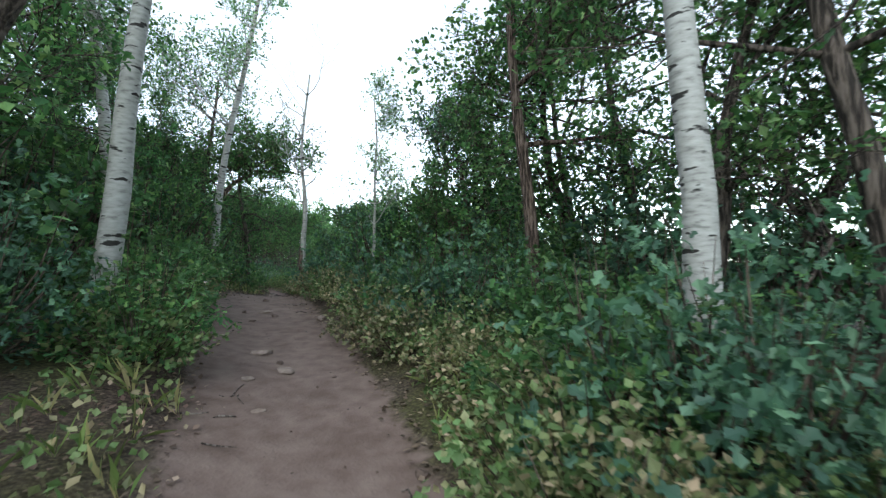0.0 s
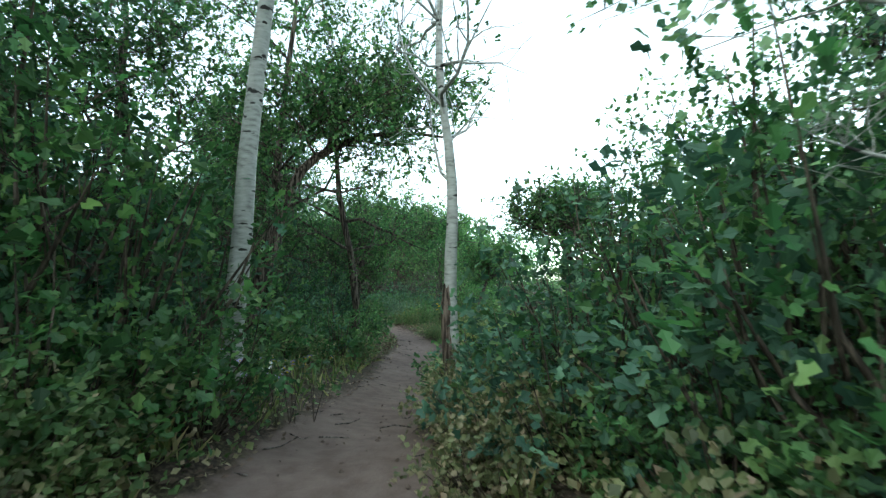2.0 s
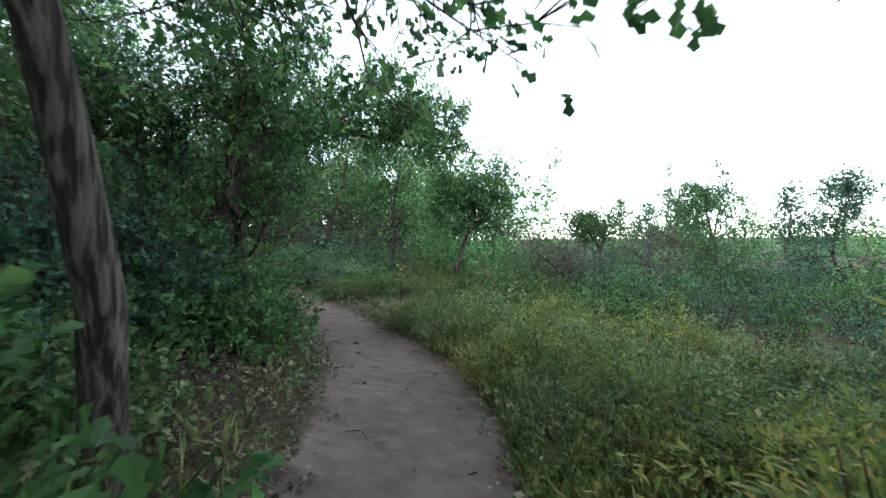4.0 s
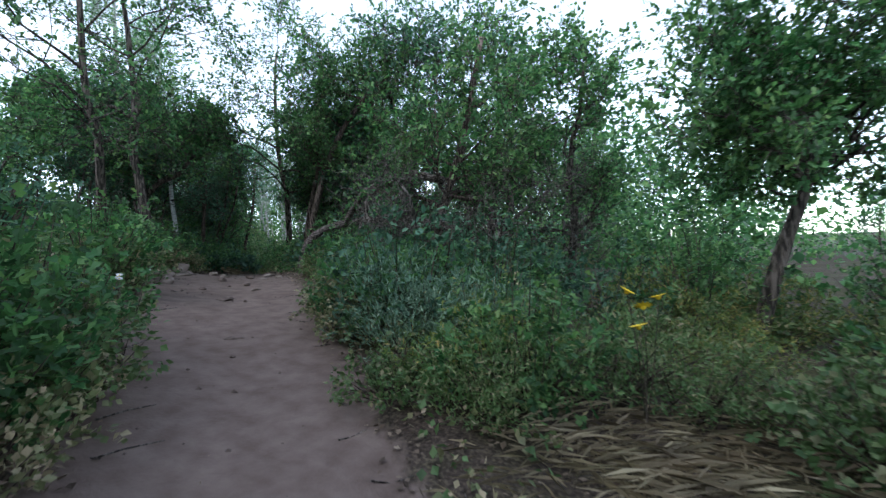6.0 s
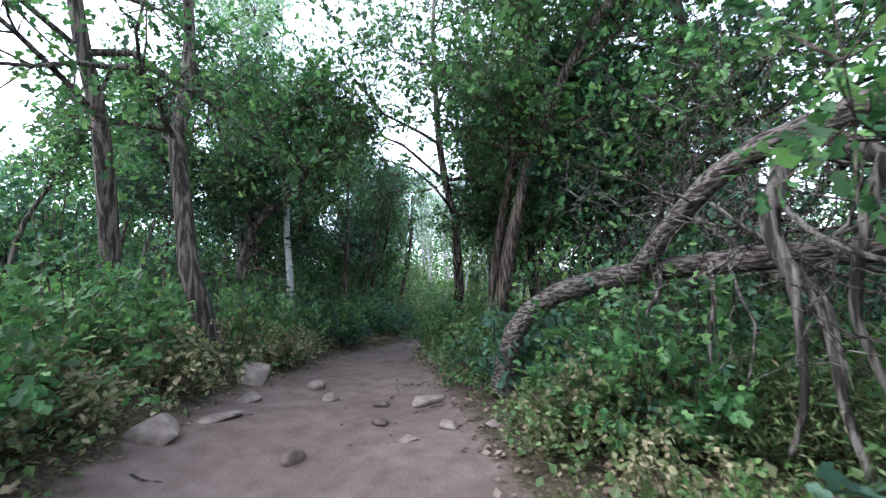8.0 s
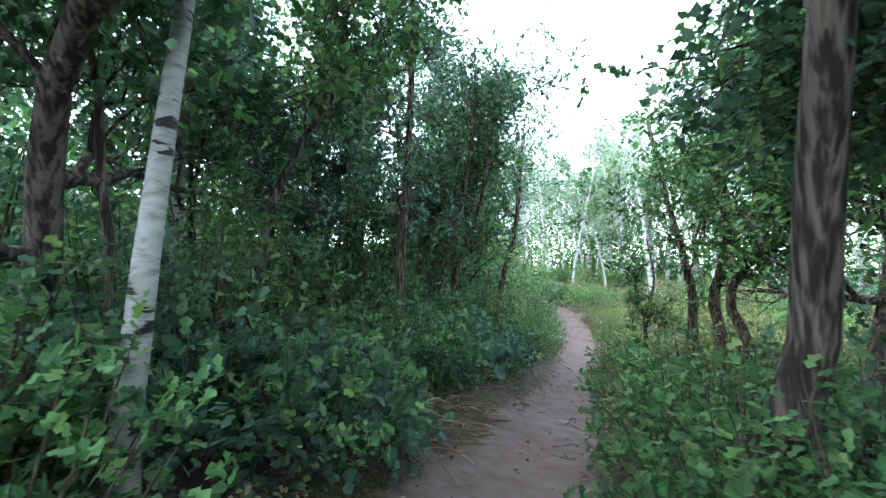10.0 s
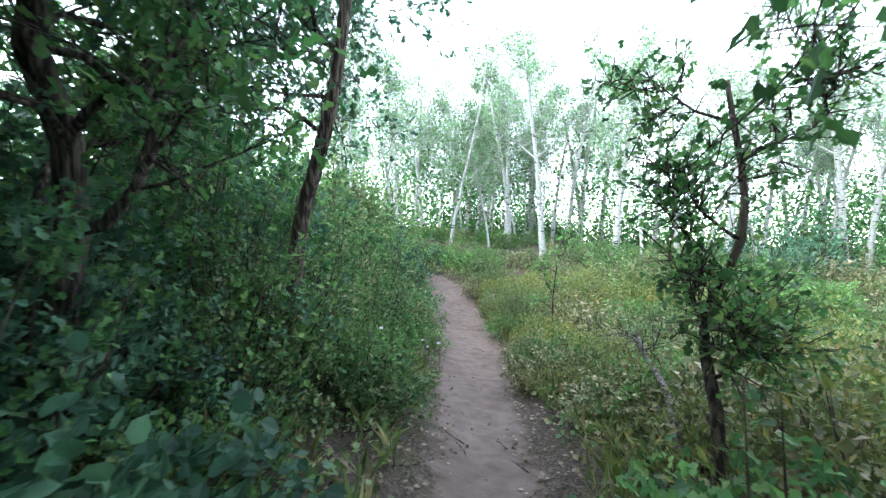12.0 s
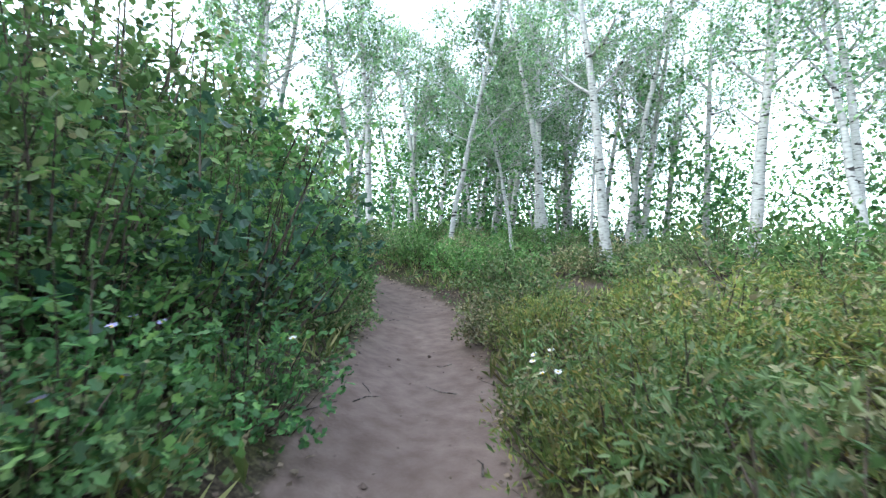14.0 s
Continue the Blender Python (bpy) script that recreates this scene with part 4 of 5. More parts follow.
def shaped_tree(name, label, points, r0, r1, bark, seed, limbs=8, start=0.5, limb_len=1.0, per=0, leaf=None, size=0.06, crown=0.11, out=2, category="tree", trunk_name="trunk", up=0.12, toward=(0, 0)):
    """A tree whose trunk follows the given line; limbs and leaves grow from its upper part."""
    rng = np.random.default_rng(seed)
    base = Vector(points[0])
    root = tagged(new(name), label, category)
    root.location = base
    line = [q - base for q in curve_through(points)]
    radii = [r0 + (r1 - r0) * k / (len(line) - 1) for k in range(len(line))]
    radii[0] *= 1.25
    tb, lb, tips = Buf(), Buf(), []
    tb.tube(line, radii, 10, 0.10, rng)
    for _ in range(limbs):
        k = int(rng.uniform(start, 0.999) * (len(line) - 1))
        a = rng.uniform(0, 6.28)
        limb(lb, rng, line[k], (math.cos(a) + toward[0], math.sin(a) + toward[1], rng.uniform(0.0, 0.7)), limb_len * rng.uniform(0.5, 1.0), max(0.008, radii[k] * rng.uniform(0.35, 0.6)), 0.24, out, 1, 2, 5, tips, up)
    part(trunk_name, tb.mesh(trunk_name, bark), root)
    if per:
        c, o = sprays(lb, rng, tips, round(per * 1.05), 4, crown * 1.15, size * 0.82)
        part("crown", leaves_mesh("crown", c, o, size * 0.92, LOBED, leaf, rng, 0.2, 0.75), root)
    if limbs:
        tagged(part("branchwork", lb.mesh("branchwork", bark), root), kind="stuff")
    return root


# dead aspen at the crest: pale trunk, brown peeled foot, bare twigs above
g = land(-2.5, 8.05)
dead = shaped_tree("dead_aspen", "dead pale aspen with bare twigs and peeled brown foot", [(-2.5, 8.05, g - 0.1), (-2.56, 8.08, g + 0.7), (-2.53, 8.1, g + 1.6), (-2.62, 8.12, g + 2.7), (-2.5, 8.16, g + 4.1)], 0.062, 0.016, ASPEN_BARK, 40, 15, 0.5, 1.15, out=2, up=0.2)
foot = Buf()
rng = np.random.default_rng(41)
foot.tube([(-0.012, -0.02, 0.05), (-0.047, -0.002, 0.35), (-0.072, 0.008, 0.62), (-0.078, 0.010, 0.80), (-0.066, 0.022, 0.95), (-0.05, 0.034, 1.05)], [0.066, 0.056, 0.048, 0.050, 0.034, 0.012], 10, 0.14, rng)
part("peeled_foot", foot.mesh("peeled_foot", RED_BARK), dead, "brown peeled wood at the foot")

# leaning oaks beside the first stretch
g = land(-4.75, 8.3)
shaped_tree("leaning_oak", "leaning brown oak with a long limb over the trail", [(-4.75, 8.3, g - 0.1), (-4.6, 8.6, g + 0.9), (-4.35, 8.75, g + 1.8), (-4.1, 9.2, g + 2.25), (-3.6, 9.5, g + 2.42), (-3.0, 9.8, g + 2.38)], 0.075, 0.010, RED_BARK, 42, 14, 0.4, 1.0, 22, OAK_LEAF)
g = land(-0.2, 6.7)
shaped_tree("leaning_oak", "leaning red-brown oak trunk in the thicket", [(-0.3, 6.55, g - 0.1), (0.05, 6.75, g + 0.6), (0.5, 6.9, g + 1.15), (1.1, 7.0, g + 1.5)], 0.075, 0.03, RED_BARK, 43, 12, 0.3, 1.1, 22, OAK_LEAF)
g = land(-2.5, 2.0)
shaped_tree("leaning_oak", "leaning dark oak trunk above the shrubs", [(-2.6, 1.85, g - 0.1), (-2.2, 1.75, g + 0.8), (-1.75, 1.65, g + 1.35), (-1.5, 1.7, g + 1.9), (-1.5, 1.9, g + 2.6)], 0.09, 0.05, OAK_BARK, 44, 7, 0.75, 0.9, 22, OAK_LEAF)
g = land(0.85, 4.2)
shaped_tree("tall_oak", "tall straight brown oak beside the trail", [(0.86, 4.2, g - 0.1), (0.84, 4.22, g + 1.0), (0.72, 4.22, g + 2.0), (0.66, 4.25, g + 3.0), (0.72, 4.3, g + 4.4)], 0.072, 0.03, RED_BARK, 59, 12, 0.45, 1.2, 18, OAK_LEAF, 0.062, 0.11, toward=(0.9, 0.3))
g = land(-4.75, 18.3)
shaped_tree("lone_oak", "small round-crowned oak on the open slope", [(-4.8, 18.3, g - 0.1), (-4.6, 18.35, g + 0.7), (-4.42, 18.4, g + 1.25), (-4.3, 18.4, g + 1.75)], 0.06, 0.025, OAK_BARK, 58, 22, 0.62, 1.15, 34, OAK_LEAF, 0.054, 0.11)
# oak whose limb hangs over the bend
g = land(-6.1, 12.4)
shaped_tree("overhanging_oak", "dark oak with a leafy limb hanging over the trail", [(-6.3, 12.2, g - 0.1), (-5.95, 12.5, g + 0.7), (-5.7, 12.8, g + 1.35), (-5.62, 13.2, g + 1.7), (-5.35, 13.9, g + 1.85), (-4.8, 14.6, g + 1.9), (-3.9, 15.0, g + 1.75)], 0.10, 0.006, OAK_BARK, 45, 24, 0.45, 0.75, 34, OAK_LEAF, 0.044, 0.09, up=0.05)
# oak with twin stems at the mouth of the wood
g = land(-10.85, 19.85)
shaped_tree("twin_oak", "two-stemmed brown oak leaning over the trail", [(-10.95, 19.85, g - 0.1), (-10.77, 19.85, 1.91), (-10.62, 19.87, 2.42), (-10.38, 19.9, 3.01), (-10.04, 19.95, 3.57), (-9.5, 20.1, 4.2)], 0.07, 0.03, RED_BARK, 46, 12, 0.5, 1.1, 24, OAK_LEAF)
shaped_tree("twin_oak", "upright thin stem of a twin brown oak", [(-11.2, 20.05, g - 0.1), (-11.06, 20.1, 2.18), (-10.82, 20.1, 2.93), (-10.58, 20.1, 3.8), (-10.44, 20.1, 4.4)], 0.05, 0.02, RED_BARK, 47, 10, 0.5, 1.0, 24, OAK_LEAF)
# fallen trunk with its arching limb
g = land(-9.8, 19.0)
log = shaped_tree("fallen_trunk", "fallen grey-brown trunk with an arching limb", [(-9.95, 18.84, g + 0.02), (-9.87, 18.86, 1.60), (-9.68, 18.9, 1.80), (-9.38, 18.95, 1.89), (-9.15, 18.98, 1.92), (-8.82, 18.98, 1.94), (-8.4, 18.98, 1.94), (-7.9, 18.95, 1.85), (-7.2, 18.9, 1.6)], 0.056, 0.042, LOG_BARK, 48, 0, trunk_name="log", category="fallen tree")
for pts, r0, r1, nm, lab in [
        ([(-9.20, 18.94, 1.91), (-9.0, 18.88, 2.1), (-8.83, 18.84, 2.24), (-8.67, 18.8, 2.31), (-8.57, 18.78, 2.33), (-8.47, 18.76, 2.34), (-8.35, 18.74, 2.36), (-8.0, 18.72, 2.42), (-7.6, 18.8, 2.3)], 0.040, 0.044, "arching_limb", "rough arching limb"),
        ([(-8.56, 18.77, 2.33), (-8.43, 18.76, 2.26), (-8.30, 18.75, 2.12), (-8.1, 18.76, 1.85), (-7.95, 18.8, 1.5)], 0.030, 0.022, "drooping_limb", "grey broken drooping limb"),
        ([(-8.55, 18.76, 2.31), (-8.60, 18.70, 2.18), (-8.63, 18.67, 2.04), (-8.59, 18.66, 1.89), (-8.53, 18.66, 1.81), (-8.51, 18.65, 1.69), (-8.5, 18.64, 1.5), (-8.46, 18.60, 1.34)], 0.034, 0.010, "drooping_limb", "grey broken drooping limb"),
        ([(-8.59, 18.66, 1.88), (-8.58, 18.64, 1.69), (-8.59, 18.63, 1.5), (-8.63, 18.62, 1.36)], 0.016, 0.008, "drooping_limb", "grey broken drooping limb"),
        ([(-8.36, 18.73, 2.2), (-8.42, 18.7, 2.01), (-8.46, 18.7, 1.79), (-8.45, 18.7, 1.69), (-8.40, 18.7, 1.5), (-8.36, 18.66, 1.42)], 0.020, 0.007, "drooping_limb", "grey broken drooping limb"),
        ([(-8.60, 18.67, 2.1), (-8.50, 18.62, 1.98), (-8.36, 18.58, 1.90), (-8.2, 18.56, 1.88)], 0.010, 0.006, "side_branch", "thin grey side branch"),
        ([(-8.9, 18.95, 1.95), (-8.85, 18.8, 1.8), (-8.86, 18.74, 1.62), (-8.82, 18.7, 1.45)], 0.010, 0.005, "side_branch", "thin grey side branch"),
        ([(-9.1, 18.95, 1.95), (-9.06, 18.85, 1.85), (-9.1, 18.8, 1.74), (-9.08, 18.78, 1.66)], 0.010, 0.005, "side_branch", "thin grey side branch")]:
    b = Buf()
    b.tube([q - log.location for q in curve_through(pts, 26)], [(r0 + (r1 - r0) * k / 26) for k in range(27)], 12, 0.06, np.random.default_rng(len(nm) + len(pts)))
    part(nm, b.mesh(nm, LOG_BARK if nm == "arching_limb" else GREY_BARK), log, lab)
rng = np.random.default_rng(49)
for i in range(30):
    x, y, z = -8.9 + rng.uniform(0, 0.9), 18.76 + rng.normal(0, 0.07), rng.uniform(1.85, 2.3)
    b, tips = Buf(), []
    a = rng.uniform(0, 6.28)
    limb(b, rng, Vector((x, y, z)) - log.location, (math.cos(a), math.sin(a), rng.uniform(-0.8, 0.3)), rng.uniform(0.25, 0.6), 0.008, 0.35, 2, 1, 1, 4, tips, -0.1)
    part("twig", b.mesh("twig", GREY_BARK), log)
g = land(-7.9, 19.1)
shaped_tree("leaning_oak", "leaning dark oak behind the fallen trunk", [(-8.0, 19.1, g - 0.1), (-7.75, 19.0, g + 0.8), (-7.45, 19.0, g + 1.6), (-7.2, 19.1, g + 2.8)], 0.06, 0.03, RED_BARK, 57, 12, 0.4, 1.1, 22, OAK_LEAF)
# oak stems in the dark wood beside the narrow trail
for x, y, lx, ly, r, seed in [(-15.07, 20.66, 0.10, 0.05, 0.048, 64), (-15.9, 21.5, 0.25, 0.2, 0.04, 65), (-16.1, 21.75, 0.45, 0.2, 0.035, 66), (-16.25, 21.4, -0.1, 0.3, 0.04, 67), (-17.2, 23.3, 0.35, 0.1, 0.06, 68)]:
    g = land(x, y)
    shaped_tree("wood_oak", "slim brown oak stem leaning in the shady wood", [(x, y, g - 0.1), (x + lx * 0.2, y + ly * 0.3, g + 0.9), (x + lx, y + ly, g + 1.8), (x + lx * 1.4, y + ly * 1.6, g + 3.2)], r, r * 0.45, RED_BARK, seed, 9, 0.5, 0.9, 15, BLUE_LEAF, 0.056, 0.11, toward=(-0.5, -0.35))
# dead branch lying in the meadow bushes
g = land(-15.3, 24.4)
shaped_tree("dead_branch", "grey dead branch lying in the meadow bushes", [(-15.2, 24.2, g + 0.02), (-15.385, 24.54, 1.04), (-15.7, 25.1, 1.10), (-16.05, 25.83, 1.14)], 0.026, 0.010, GREY_BARK, 69, 6, 0.3, 0.4, category="branch", trunk_name="bough")
# sapling at the edge of the meadow
g = land(-15.05, 23.95)
shaped_tree("oak_sapling", "small crooked oak sapling beside the trail", [(-15.0, 23.85, g - 0.05), (-15.02, 23.9, g + 0.4), (-15.1, 24.0, g + 0.75), (-14.98, 24.02, g + 1.15), (-15.05, 24.0, g + 1.7)], 0.028, 0.010, OAK_BARK, 50, 9, 0.35, 0.45, 9, OAK_LEAF, 0.045, 0.06)
g = land(-17.3, 26.68)
shaped_tree("oak_sapling", "slender leafy sapling standing in the meadow", [(-17.3, 26.68, g - 0.05), (-17.33, 26.69, g + 0.5), (-17.3, 26.7, g + 0.9), (-17.25, 26.72, g + 1.35)], 0.010, 0.004, OAK_BARK, 61, 10, 0.35, 0.42, 5, BRIGHT_LEAF, 0.056, 0.05, out=1)
# many-stemmed oak at the edge of the wood
for i, (dx, dy, lx, ly) in enumerate([(0, 0, 0.15, 0.1), (0.14, 0.05, 0.3, -0.1), (-0.12, 0.1, -0.3, 0.1), (0.05, -0.12, 0.05, 0.3)]):
    x, y = -13.95 + dx, 23.3 + dy
    g = land(x, y)
    shaped_tree("small_oak", "twisted brown stem of a many-stemmed oak", [(x, y, g - 0.1), (x + lx * 0.5 + 0.05, y + ly * 0.3, g + 0.5), (x + lx * 0.3 - 0.05, y + ly * 0.6 + 0.06, g + 0.95), (x + lx * 1.0 + 0.07, y + ly * 0.7, g + 1.5), (x + lx * 1.2 - 0.05, y + ly * 1.0, g + 2.1), (x + lx * 2.0, y + ly * 1.4, g + 2.9)], 0.055, 0.02, RED_BARK, 51 + i, 7, 0.4, 0.9, 18, OAK_LEAF)


# ---- stones ----
def stone(name, label, x, y, w, d, h, seed, mat, sink=0.42):
    rng = np.random.default_rng(seed)
    bm = bmesh.new()
    bmesh.ops.create_icosphere(bm, subdivisions=3, radius=1)
    cuts = rng.normal(0, 1, (10, 3))
    cuts /= np.linalg.norm(cuts, axis=1)[:, None]
    for v in bm.verts:
        for c in cuts:
            over = v.co.dot(Vector(c)) - 0.66
            if over > 0:
                v.co -= Vector(c) * over * 0.96
        v.co *= 1 + 0.07 * noise.noise(v.co * 2.3 + Vector((seed, 0, 0))) + 0.03 * noise.noise(v.co * 6.1)
        v.co = Vector((v.co.x * w / 2, v.co.y * d / 2, v.co.z * h / 2))
    me = bpy.data.meshes.new(name)
    bm.to_mesh(me)
    bm.free()
    me.materials.append(mat)
    me.shade_smooth()
    ob = tagged(new(name, me), label, "rock", "rocks along the trail")
    ob.matrix_basis = pose(x, y, land(x, y) + h * (0.5 - sink), 0, 0, float(rng.uniform(0, 360)))
    return ob


for i, (x, y, w, d, h, m) in enumerate([
        (-11.45, 18.0, 0.36, 0.28, 0.26, STONE), (-10.55, 17.32, 0.26, 0.22, 0.18, STONE), (-9.95, 17.0, 0.20, 0.16, 0.17, STONE), (-10.40, 18.68, 0.28, 0.20, 0.09, STONE), (-10.72, 17.62, 0.24, 0.14, 0.06, STONE),
        (-9.95, 18.45, 0.12, 0.10, 0.07, STONE), (-9.75, 18.55, 0.09, 0.08, 0.06, STONE), (-9.95, 18.2, 0.10, 0.08, 0.05, STONE), (-10.25, 18.25, 0.13, 0.10, 0.05, DARK_STONE), (-10.1, 17.72, 0.16, 0.12, 0.07, DARK_STONE), (-10.9, 18.3, 0.15, 0.11, 0.06, STONE), (-10.55, 18.45, 0.12, 0.09, 0.05, DARK_STONE), (-11.0, 17.85, 0.18, 0.13, 0.09, STONE), (-9.5, 17.1, 0.12, 0.10, 0.05, DARK_STONE), (-8.95, 16.95, 0.22, 0.18, 0.06, DARK_STONE), (-11.2, 18.35, 0.16, 0.14, 0.10, STONE), (-9.2, 17.5, 0.14, 0.10, 0.05, STONE), (-9.6, 17.7, 0.10, 0.08, 0.05, DARK_STONE),
        (-2.31, 5.8, 0.13, 0.10, 0.07, DARK_STONE), (-1.77, 4.69, 0.10, 0.08, 0.05, DARK_STONE), (-1.95, 4.9, 0.20, 0.10, 0.05, STONE), (-2.13, 4.77, 0.07, 0.06, 0.05, DARK_STONE), (-1.8, 5.43, 0.06, 0.05, 0.04, DARK_STONE), (-1.87, 4.37, 0.09, 0.06, 0.03, DARK_STONE), (-1.35, 3.34, 0.17, 0.12, 0.06, STONE), (-1.07, 3.0, 0.24, 0.12, 0.05, STONE), (-1.2, 2.75, 0.12, 0.09, 0.04, STONE), (-1.15, 3.15, 0.07, 0.06, 0.05, DARK_STONE), (-0.08, 1.72, 0.08, 0.06, 0.05, DARK_STONE), (-2.86, 4.85, 0.22, 0.18, 0.17, STONE), (-1.25, 4.55, 0.14, 0.10, 0.08, STONE), (-3.1, 5.55, 0.24, 0.10, 0.10, STONE), (-2.75, 4.35, 0.22, 0.16, 0.10, DARK_STONE), (-1.75, 5.5, 0.08, 0.06, 0.05, DARK_STONE), (-0.95, 2.3, 0.10, 0.05, 0.03, STONE), (-2.9, 8.1, 0.05, 0.05, 0.03, DARK_STONE),
        (-5.12, 13.72, 0.08, 0.06, 0.06, DARK_STONE), (-4.95, 13.3, 0.05, 0.045, 0.04, DARK_STONE), (-5.62, 14.15, 0.07, 0.05, 0.04, DARK_STONE), (-4.68, 12.93, 0.07, 0.06, 0.04, STONE), (-3.72, 12.75, 0.16, 0.10, 0.08, STONE), (-4.38, 13.68, 0.08, 0.05, 0.04, STONE), (-4.18, 13.0, 0.06, 0.05, 0.03, DARK_STONE), (-7.4, 17.1, 0.16, 0.13, 0.12, STONE), (-7.9, 16.3, 0.20, 0.12, 0.04, DARK_STONE),
        (-13.9, 21.4, 0.14, 0.10, 0.06, STONE), (-13.4, 21.2, 0.18, 0.13, 0.08, STONE), (-14.35, 21.45, 0.10, 0.08, 0.04, DARK_STONE), (-13.75, 21.7, 0.12, 0.09, 0.05, DARK_STONE), (-13.45, 21.75, 0.13, 0.12, 0.10, STONE), (-14.2, 20.5, 0.11, 0.09, 0.11, STONE), (-17.58, 25.3, 0.04, 0.035, 0.03, DARK_STONE)]):
    stone("stone", "pale sandstone rock half sunk in the trail" if m is STONE else "small dark brown stone on the trail", x, y, w, d, h, 200 + i, m)


# ---- flowers ----
def flower(x, y, height, petal, label, seed, size=0.022, heads=1):
    rng = np.random.default_rng(seed)
    root = tagged(new("wildflower"), label, "flower", "wildflowers beside the trail")
    root.location = (x, y, land(x, y))
    for _ in range(heads):
        tip = Vector((rng.normal(0, 0.07), rng.normal(0, 0.07), height * rng.uniform(0.8, 1.1)))
        b = Buf()
        b.tube([(0, 0, 0), tuple(tip * 0.5 + Vector((0.01, 0, 0.02))), tuple(tip)], [0.003, 0.002, 0.002], 4)
        part("stem", b.mesh("stem", TWIG), root)
        n = 11
        c = np.repeat([tuple(tip)], n, 0)
        a = np.linspace(0, 6.28, n, endpoint=False) + rng.uniform(0, 1)
        t, polys = DIAMOND
        lean = Euler((rng.uniform(-0.6, 0.6), rng.uniform(-0.6, 0.6), 0)).to_matrix()
        v = []
        for k in range(n):
            turn = lean @ Euler((0, -0.25, a[k])).to_matrix()
            v += [tuple(tip + turn @ Vector((q[0] * size, q[1] * size * 0.8, q[2] * size))) for q in t]
        part("petals", mesh_of("petals", v, [tuple(k * 4 + i for i in f) for k in range(n) for f in polys], petal), root)
        bm = bmesh.new()
        bmesh.ops.create_icosphere(bm, subdivisions=1, radius=size * 0.28)
        bmesh.ops.translate(bm, verts=bm.verts, vec=tip)
        me = bpy.data.meshes.new("centre")
        bm.to_mesh(me)
        bm.free()
        me.materials.append(YELLOW_PETAL)
        part("centre", me, root, "yellow flower centre")
    return root


rng = np.random.default_rng(60)
for i in range(7):
    flower(-3.4 + rng.normal(0, 0.11), 7.22 + rng.normal(0, 0.13), rng.uniform(0.32, 0.46), LILAC_PETAL, "lilac aster among the trailside leaves", 300 + i, 0.022, 3)
for i, (x, y) in enumerate([(-3.42, 7.2), (-3.5, 7.35), (-3.4, 6.75), (-2.3, 3.9), (-2.35, 4.1), (-2.2, 4.0)]):
    flower(x, y, 0.3, WHITE_PETAL, "small white daisy among dark leaves", 320 + i, 0.020, 3)
for i, (x, y) in enumerate([(-7.85, 15.6), (-7.8, 15.45), (-5.95, 14.0), (-6.05, 14.15), (-5.85, 13.8), (-17.45, 24.25), (-16.9, 23.85), (-17.25, 24.7), (-19.3, 26.2), (-19.75, 26.4), (-19.85, 26.95), (-19.25, 28.0), (-19.1, 27.8)]):
    flower(x, y, 0.45 if i < 2 else 0.3, LILAC_PETAL if i in (7, 8, 9) else WHITE_PETAL, "lilac daisy in the green undergrowth" if i in (7, 8, 9) else "white daisy in the green undergrowth", 340 + i, 0.020, 3)
for i, (x, y) in enumerate([(-6.2, 14.3), (-6.4, 14.5), (-6.3, 14.1)]):
    flower(x, y, 0.3, WHITE_PETAL, "clump of white flowers at the trail edge", 370 + i, 0.030, 9)
flower(-5.36, 16.5, 0.55, YELLOW_PETAL, "bright yellow wildflower in the green bushes", 360, 0.045, 4)


# ---- ground cover ----
def strew(name, label, category, n, s0, s1, inner, outer, size, shape, mat, seed, height, per=4, side=0, flat=1.0):
    """Small stuff along both edges of the trail: sprigs, fallen leaves, grass."""
    rng = np.random.default_rng(seed)
    i = rng.integers(int(s0 / 0.3), int(min(s1 / 0.3, len(LINE) - 1)), n)
    sgn = np.where(rng.random(n) < 0.5, 1, -1) if side == 0 else np.full(n, side)
    lat = sgn * (LINE[i, 3] + inner + (outer - inner) * rng.random(n) ** 1.5)
    xy = LINE[i, :2] + LEFT[i] * lat[:, None] + rng.normal(0, 0.12, (n, 2))
    z, edge = lie(xy)
    keep = (edge > inner - 0.02) & (np.hypot(xy[:, :1] - WALKED[None, :, 0], xy[:, 1:] - WALKED[None, :, 1]).min(1) > (0.42 if height > 0.01 else 0))
    xy, z = xy[keep], z[keep]
    c = np.repeat(np.c_[xy, z + 0.012], per, 0)
    c[:, 2] += rng.random(len(c)) * height
    c[:, :2] += rng.normal(0, 0.25 * height + 0.004, (len(c), 2))
    o = np.zeros_like(c)
    o[:, 2] = 1.2 if shape is BLADE else 0.2 * flat
    ob = new(name, leaves_mesh(name, c, o, size, shape, mat, rng, 0.0, 0.5 if shape is BLADE else 0.9, flat))
    return tagged(ob, label, category, kind="stuff")


END = 0.3 * (len(LINE) - 2)
strew("undergrowth", "low green sprigs along the trail edge", "undergrowth", 3600, 5, END, 0.02, 0.55, 0.038, WIDE, SMALL_LEAF, 400, 0.13, 5)
strew("undergrowth", "low dry tan sprigs along the trail edge", "undergrowth", 2400, 5, END, 0.0, 0.4, 0.034, WIDE, DRY_LEAF, 401, 0.09, 4)
strew("leaf_litter", "fallen brown leaves beside the trail", "leaf litter", 20000, 5, END, -0.06, 0.6, 0.030, WIDE, LITTER_LEAF, 402, 0.006, 1, 0, 0.25)
strew("leaf_litter", "few fallen leaf scraps on the bare trail", "leaf litter", 500, 5, END, -0.45, 0.0, 0.018, WIDE, LITTER_LEAF, 403, 0.004, 1, 0, 0.2)
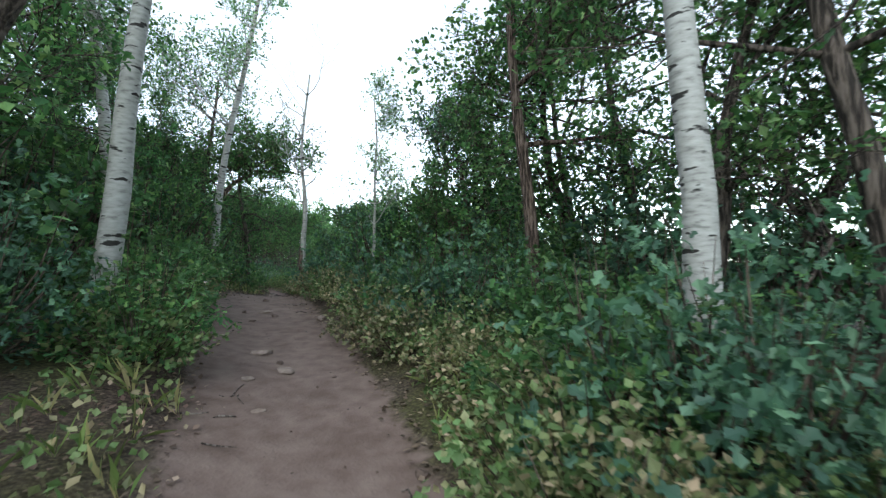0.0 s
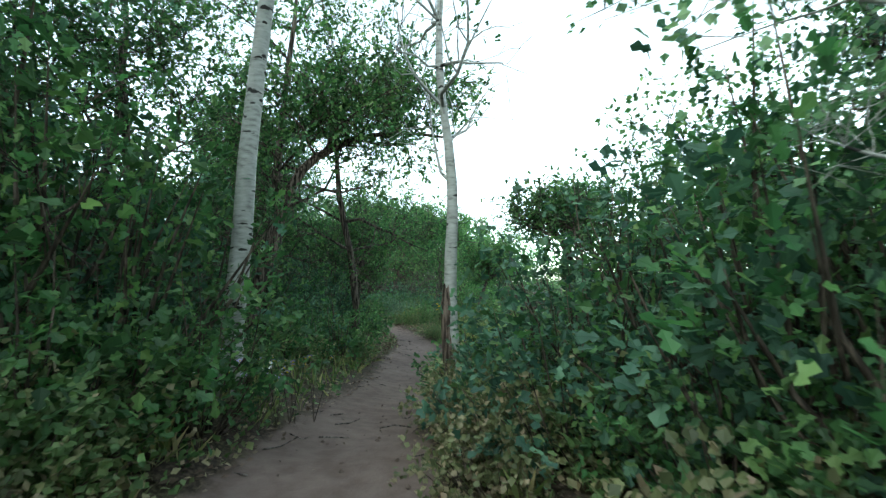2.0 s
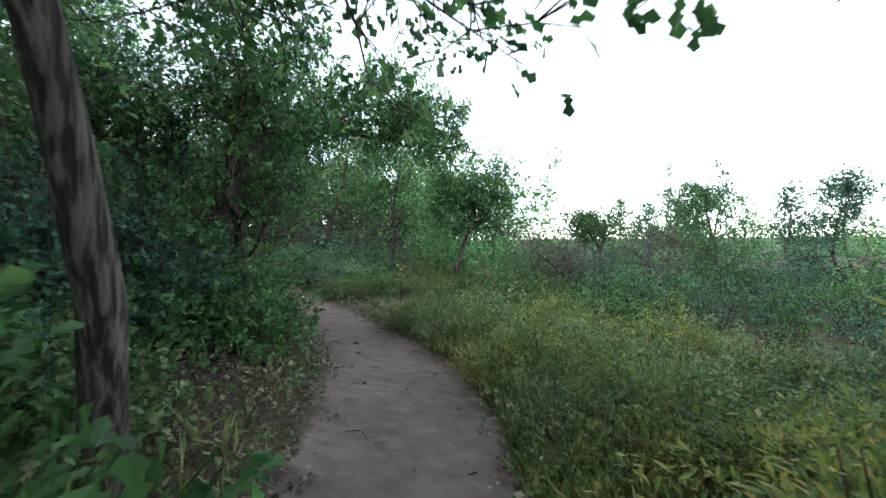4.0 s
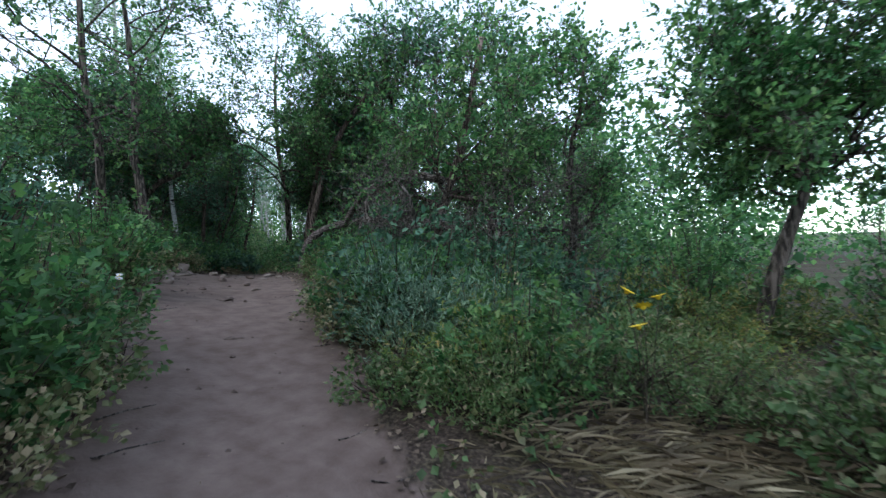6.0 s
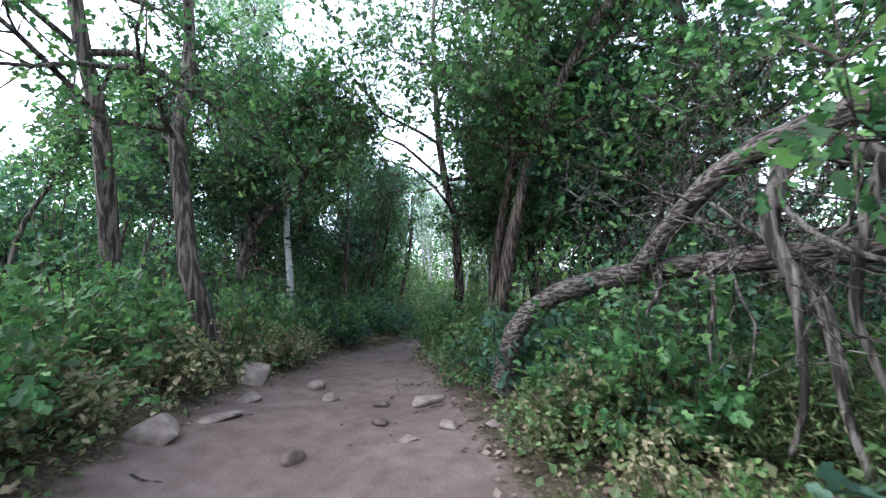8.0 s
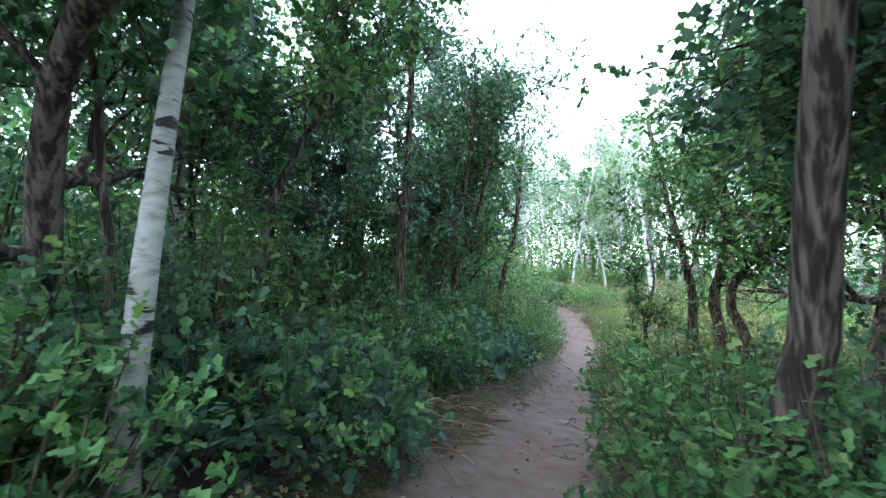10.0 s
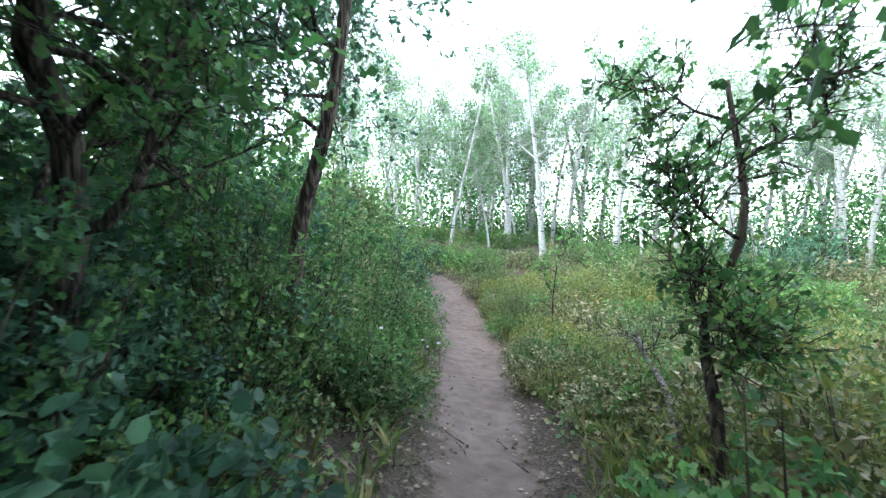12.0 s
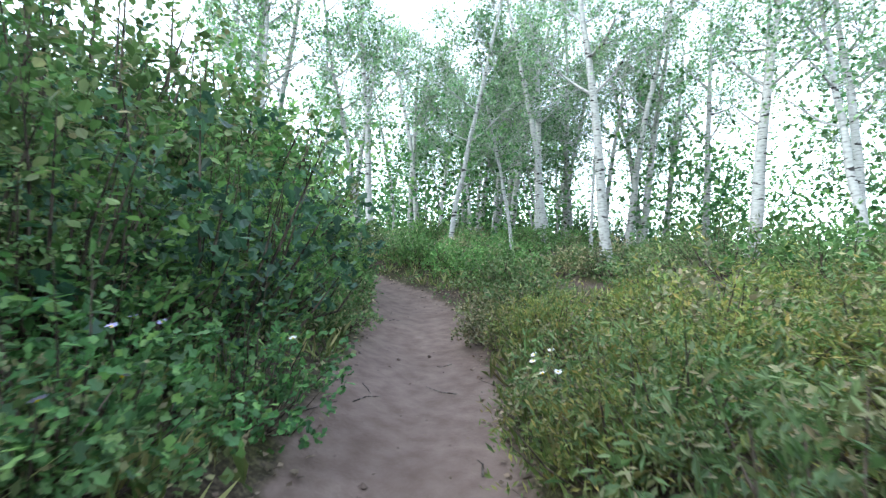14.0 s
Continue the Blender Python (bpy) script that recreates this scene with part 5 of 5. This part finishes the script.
strew("undergrowth", "dry weeds and stalks on the trail bank", "undergrowth", 2200, S["bend"] - 1.5, S["wide"], 0.0, 0.9, 0.036, SLIM, LITTER_LEAF, 407, 0.12, 6, 1)
strew("grass", "thin green and straw grass along the trail", "grass", 900, S["bend"] - 1, S["slope"] - 0.6, 0.05, 0.9, 0.15, BLADE, GRASS_LEAF, 404, 0.03, 7, -1)
strew("grass", "thin green and straw grass in the meadow", "grass", 1500, S["fork"], END, 0.03, 1.6, 0.16, BLADE, GRASS_LEAF, 405, 0.04, 7)
strew("grass", "sparse dry grass blades by the trail", "grass", 500, 5, S["bend"], 0.03, 0.7, 0.14, BLADE, GRASS_LEAF, 406, 0.03, 5)


def dry_mat(x, y, wide, n, seed, label):
    """Straw and dead stalks lying flat on a bare patch."""
    rng = np.random.default_rng(seed)
    xy = np.array((x, y)) + rng.normal(0, wide * 0.5, (n, 2))
    z, edge = lie(xy)
    c = np.c_[xy, z + 0.01 + 0.03 * rng.random(n)][edge > -0.05]
    a = rng.normal(0.6, 0.9, len(c))
    o = np.c_[np.cos(a), np.sin(a), rng.uniform(-0.02, 0.16, len(c))] * 2.5
    return tagged(new("dry_grass", leaves_mesh("dry_grass", c, o, 0.17, STALK, STRAW, rng, 0.0, 0.25, 0.8)), label, "dry grass", kind="stuff")


dry_mat(-5.2, 16.1, 0.65, 1500, 420, "matted dry straw on the bare slope")
dry_mat(-4.75, 15.6, 0.6, 1000, 421, "matted dry straw on the bare slope")
dry_mat(-13.9, 20.4, 0.5, 420, 423, "dead stalks beside the shady trail")


def twigs(n, seed):
    rng = np.random.default_rng(seed)
    b = Buf()
    for _ in range(n):
        i = int(rng.integers(15, len(LINE) - 2))
        lat = rng.choice([-1, 1]) * (LINE[i, 3] + rng.uniform(-0.25, 0.4))
        x, y = LINE[i, :2] + LEFT[i] * lat
        z, a, ln = land(x, y) + 0.01, rng.uniform(0, 6.28), rng.uniform(0.06, 0.22)
        d = Vector((math.cos(a), math.sin(a), rng.uniform(-0.05, 0.12))) * ln
        p = Vector((x, y, z))
        b.tube([p, p + d * 0.5 + Vector(rng.normal(0, 0.012, 3)), p + d], [0.004, 0.0035, 0.002], 4)
    return tagged(new("fallen_twig", b.mesh("fallen_twig", GREY_BARK)), "dry grey twigs strewn beside the trail", "twig", kind="stuff")


twigs(420, 410)


def gravel(n, seed):
    rng = np.random.default_rng(seed)
    t = np.array([(1, 0, 0), (0, 1, 0), (-1, 0, 0), (0, -1, 0), (0, 0, 0.7), (0, 0, -0.7)])
    polys = [(0, 1, 4), (1, 2, 4), (2, 3, 4), (3, 0, 4), (1, 0, 5), (2, 1, 5), (3, 2, 5), (0, 3, 5)]
    v, f = [], []
    for k in range(n):
        i = int(rng.integers(15, len(LINE) - 2))
        x, y = LINE[i, :2] + LEFT[i] * rng.normal(0, 0.75) * LINE[i, 3] + rng.normal(0, 0.1, 2)
        r = 0.006 + 0.012 * rng.random() ** 3
        q = t * r * rng.uniform(0.7, 1.4, (6, 3)) @ np.array(Euler((0, 0, rng.uniform(0, 6.28))).to_matrix()) + (x, y, land(x, y) + r * 0.2)
        v += q.tolist()
        f += [tuple(k * 6 + a for a in p) for p in polys]
    return tagged(new("gravel", mesh_of("gravel", v, f, DARK_STONE)), "small dark pebbles scattered on the dirt trail", "gravel", kind="stuff")


gravel(700, 411)
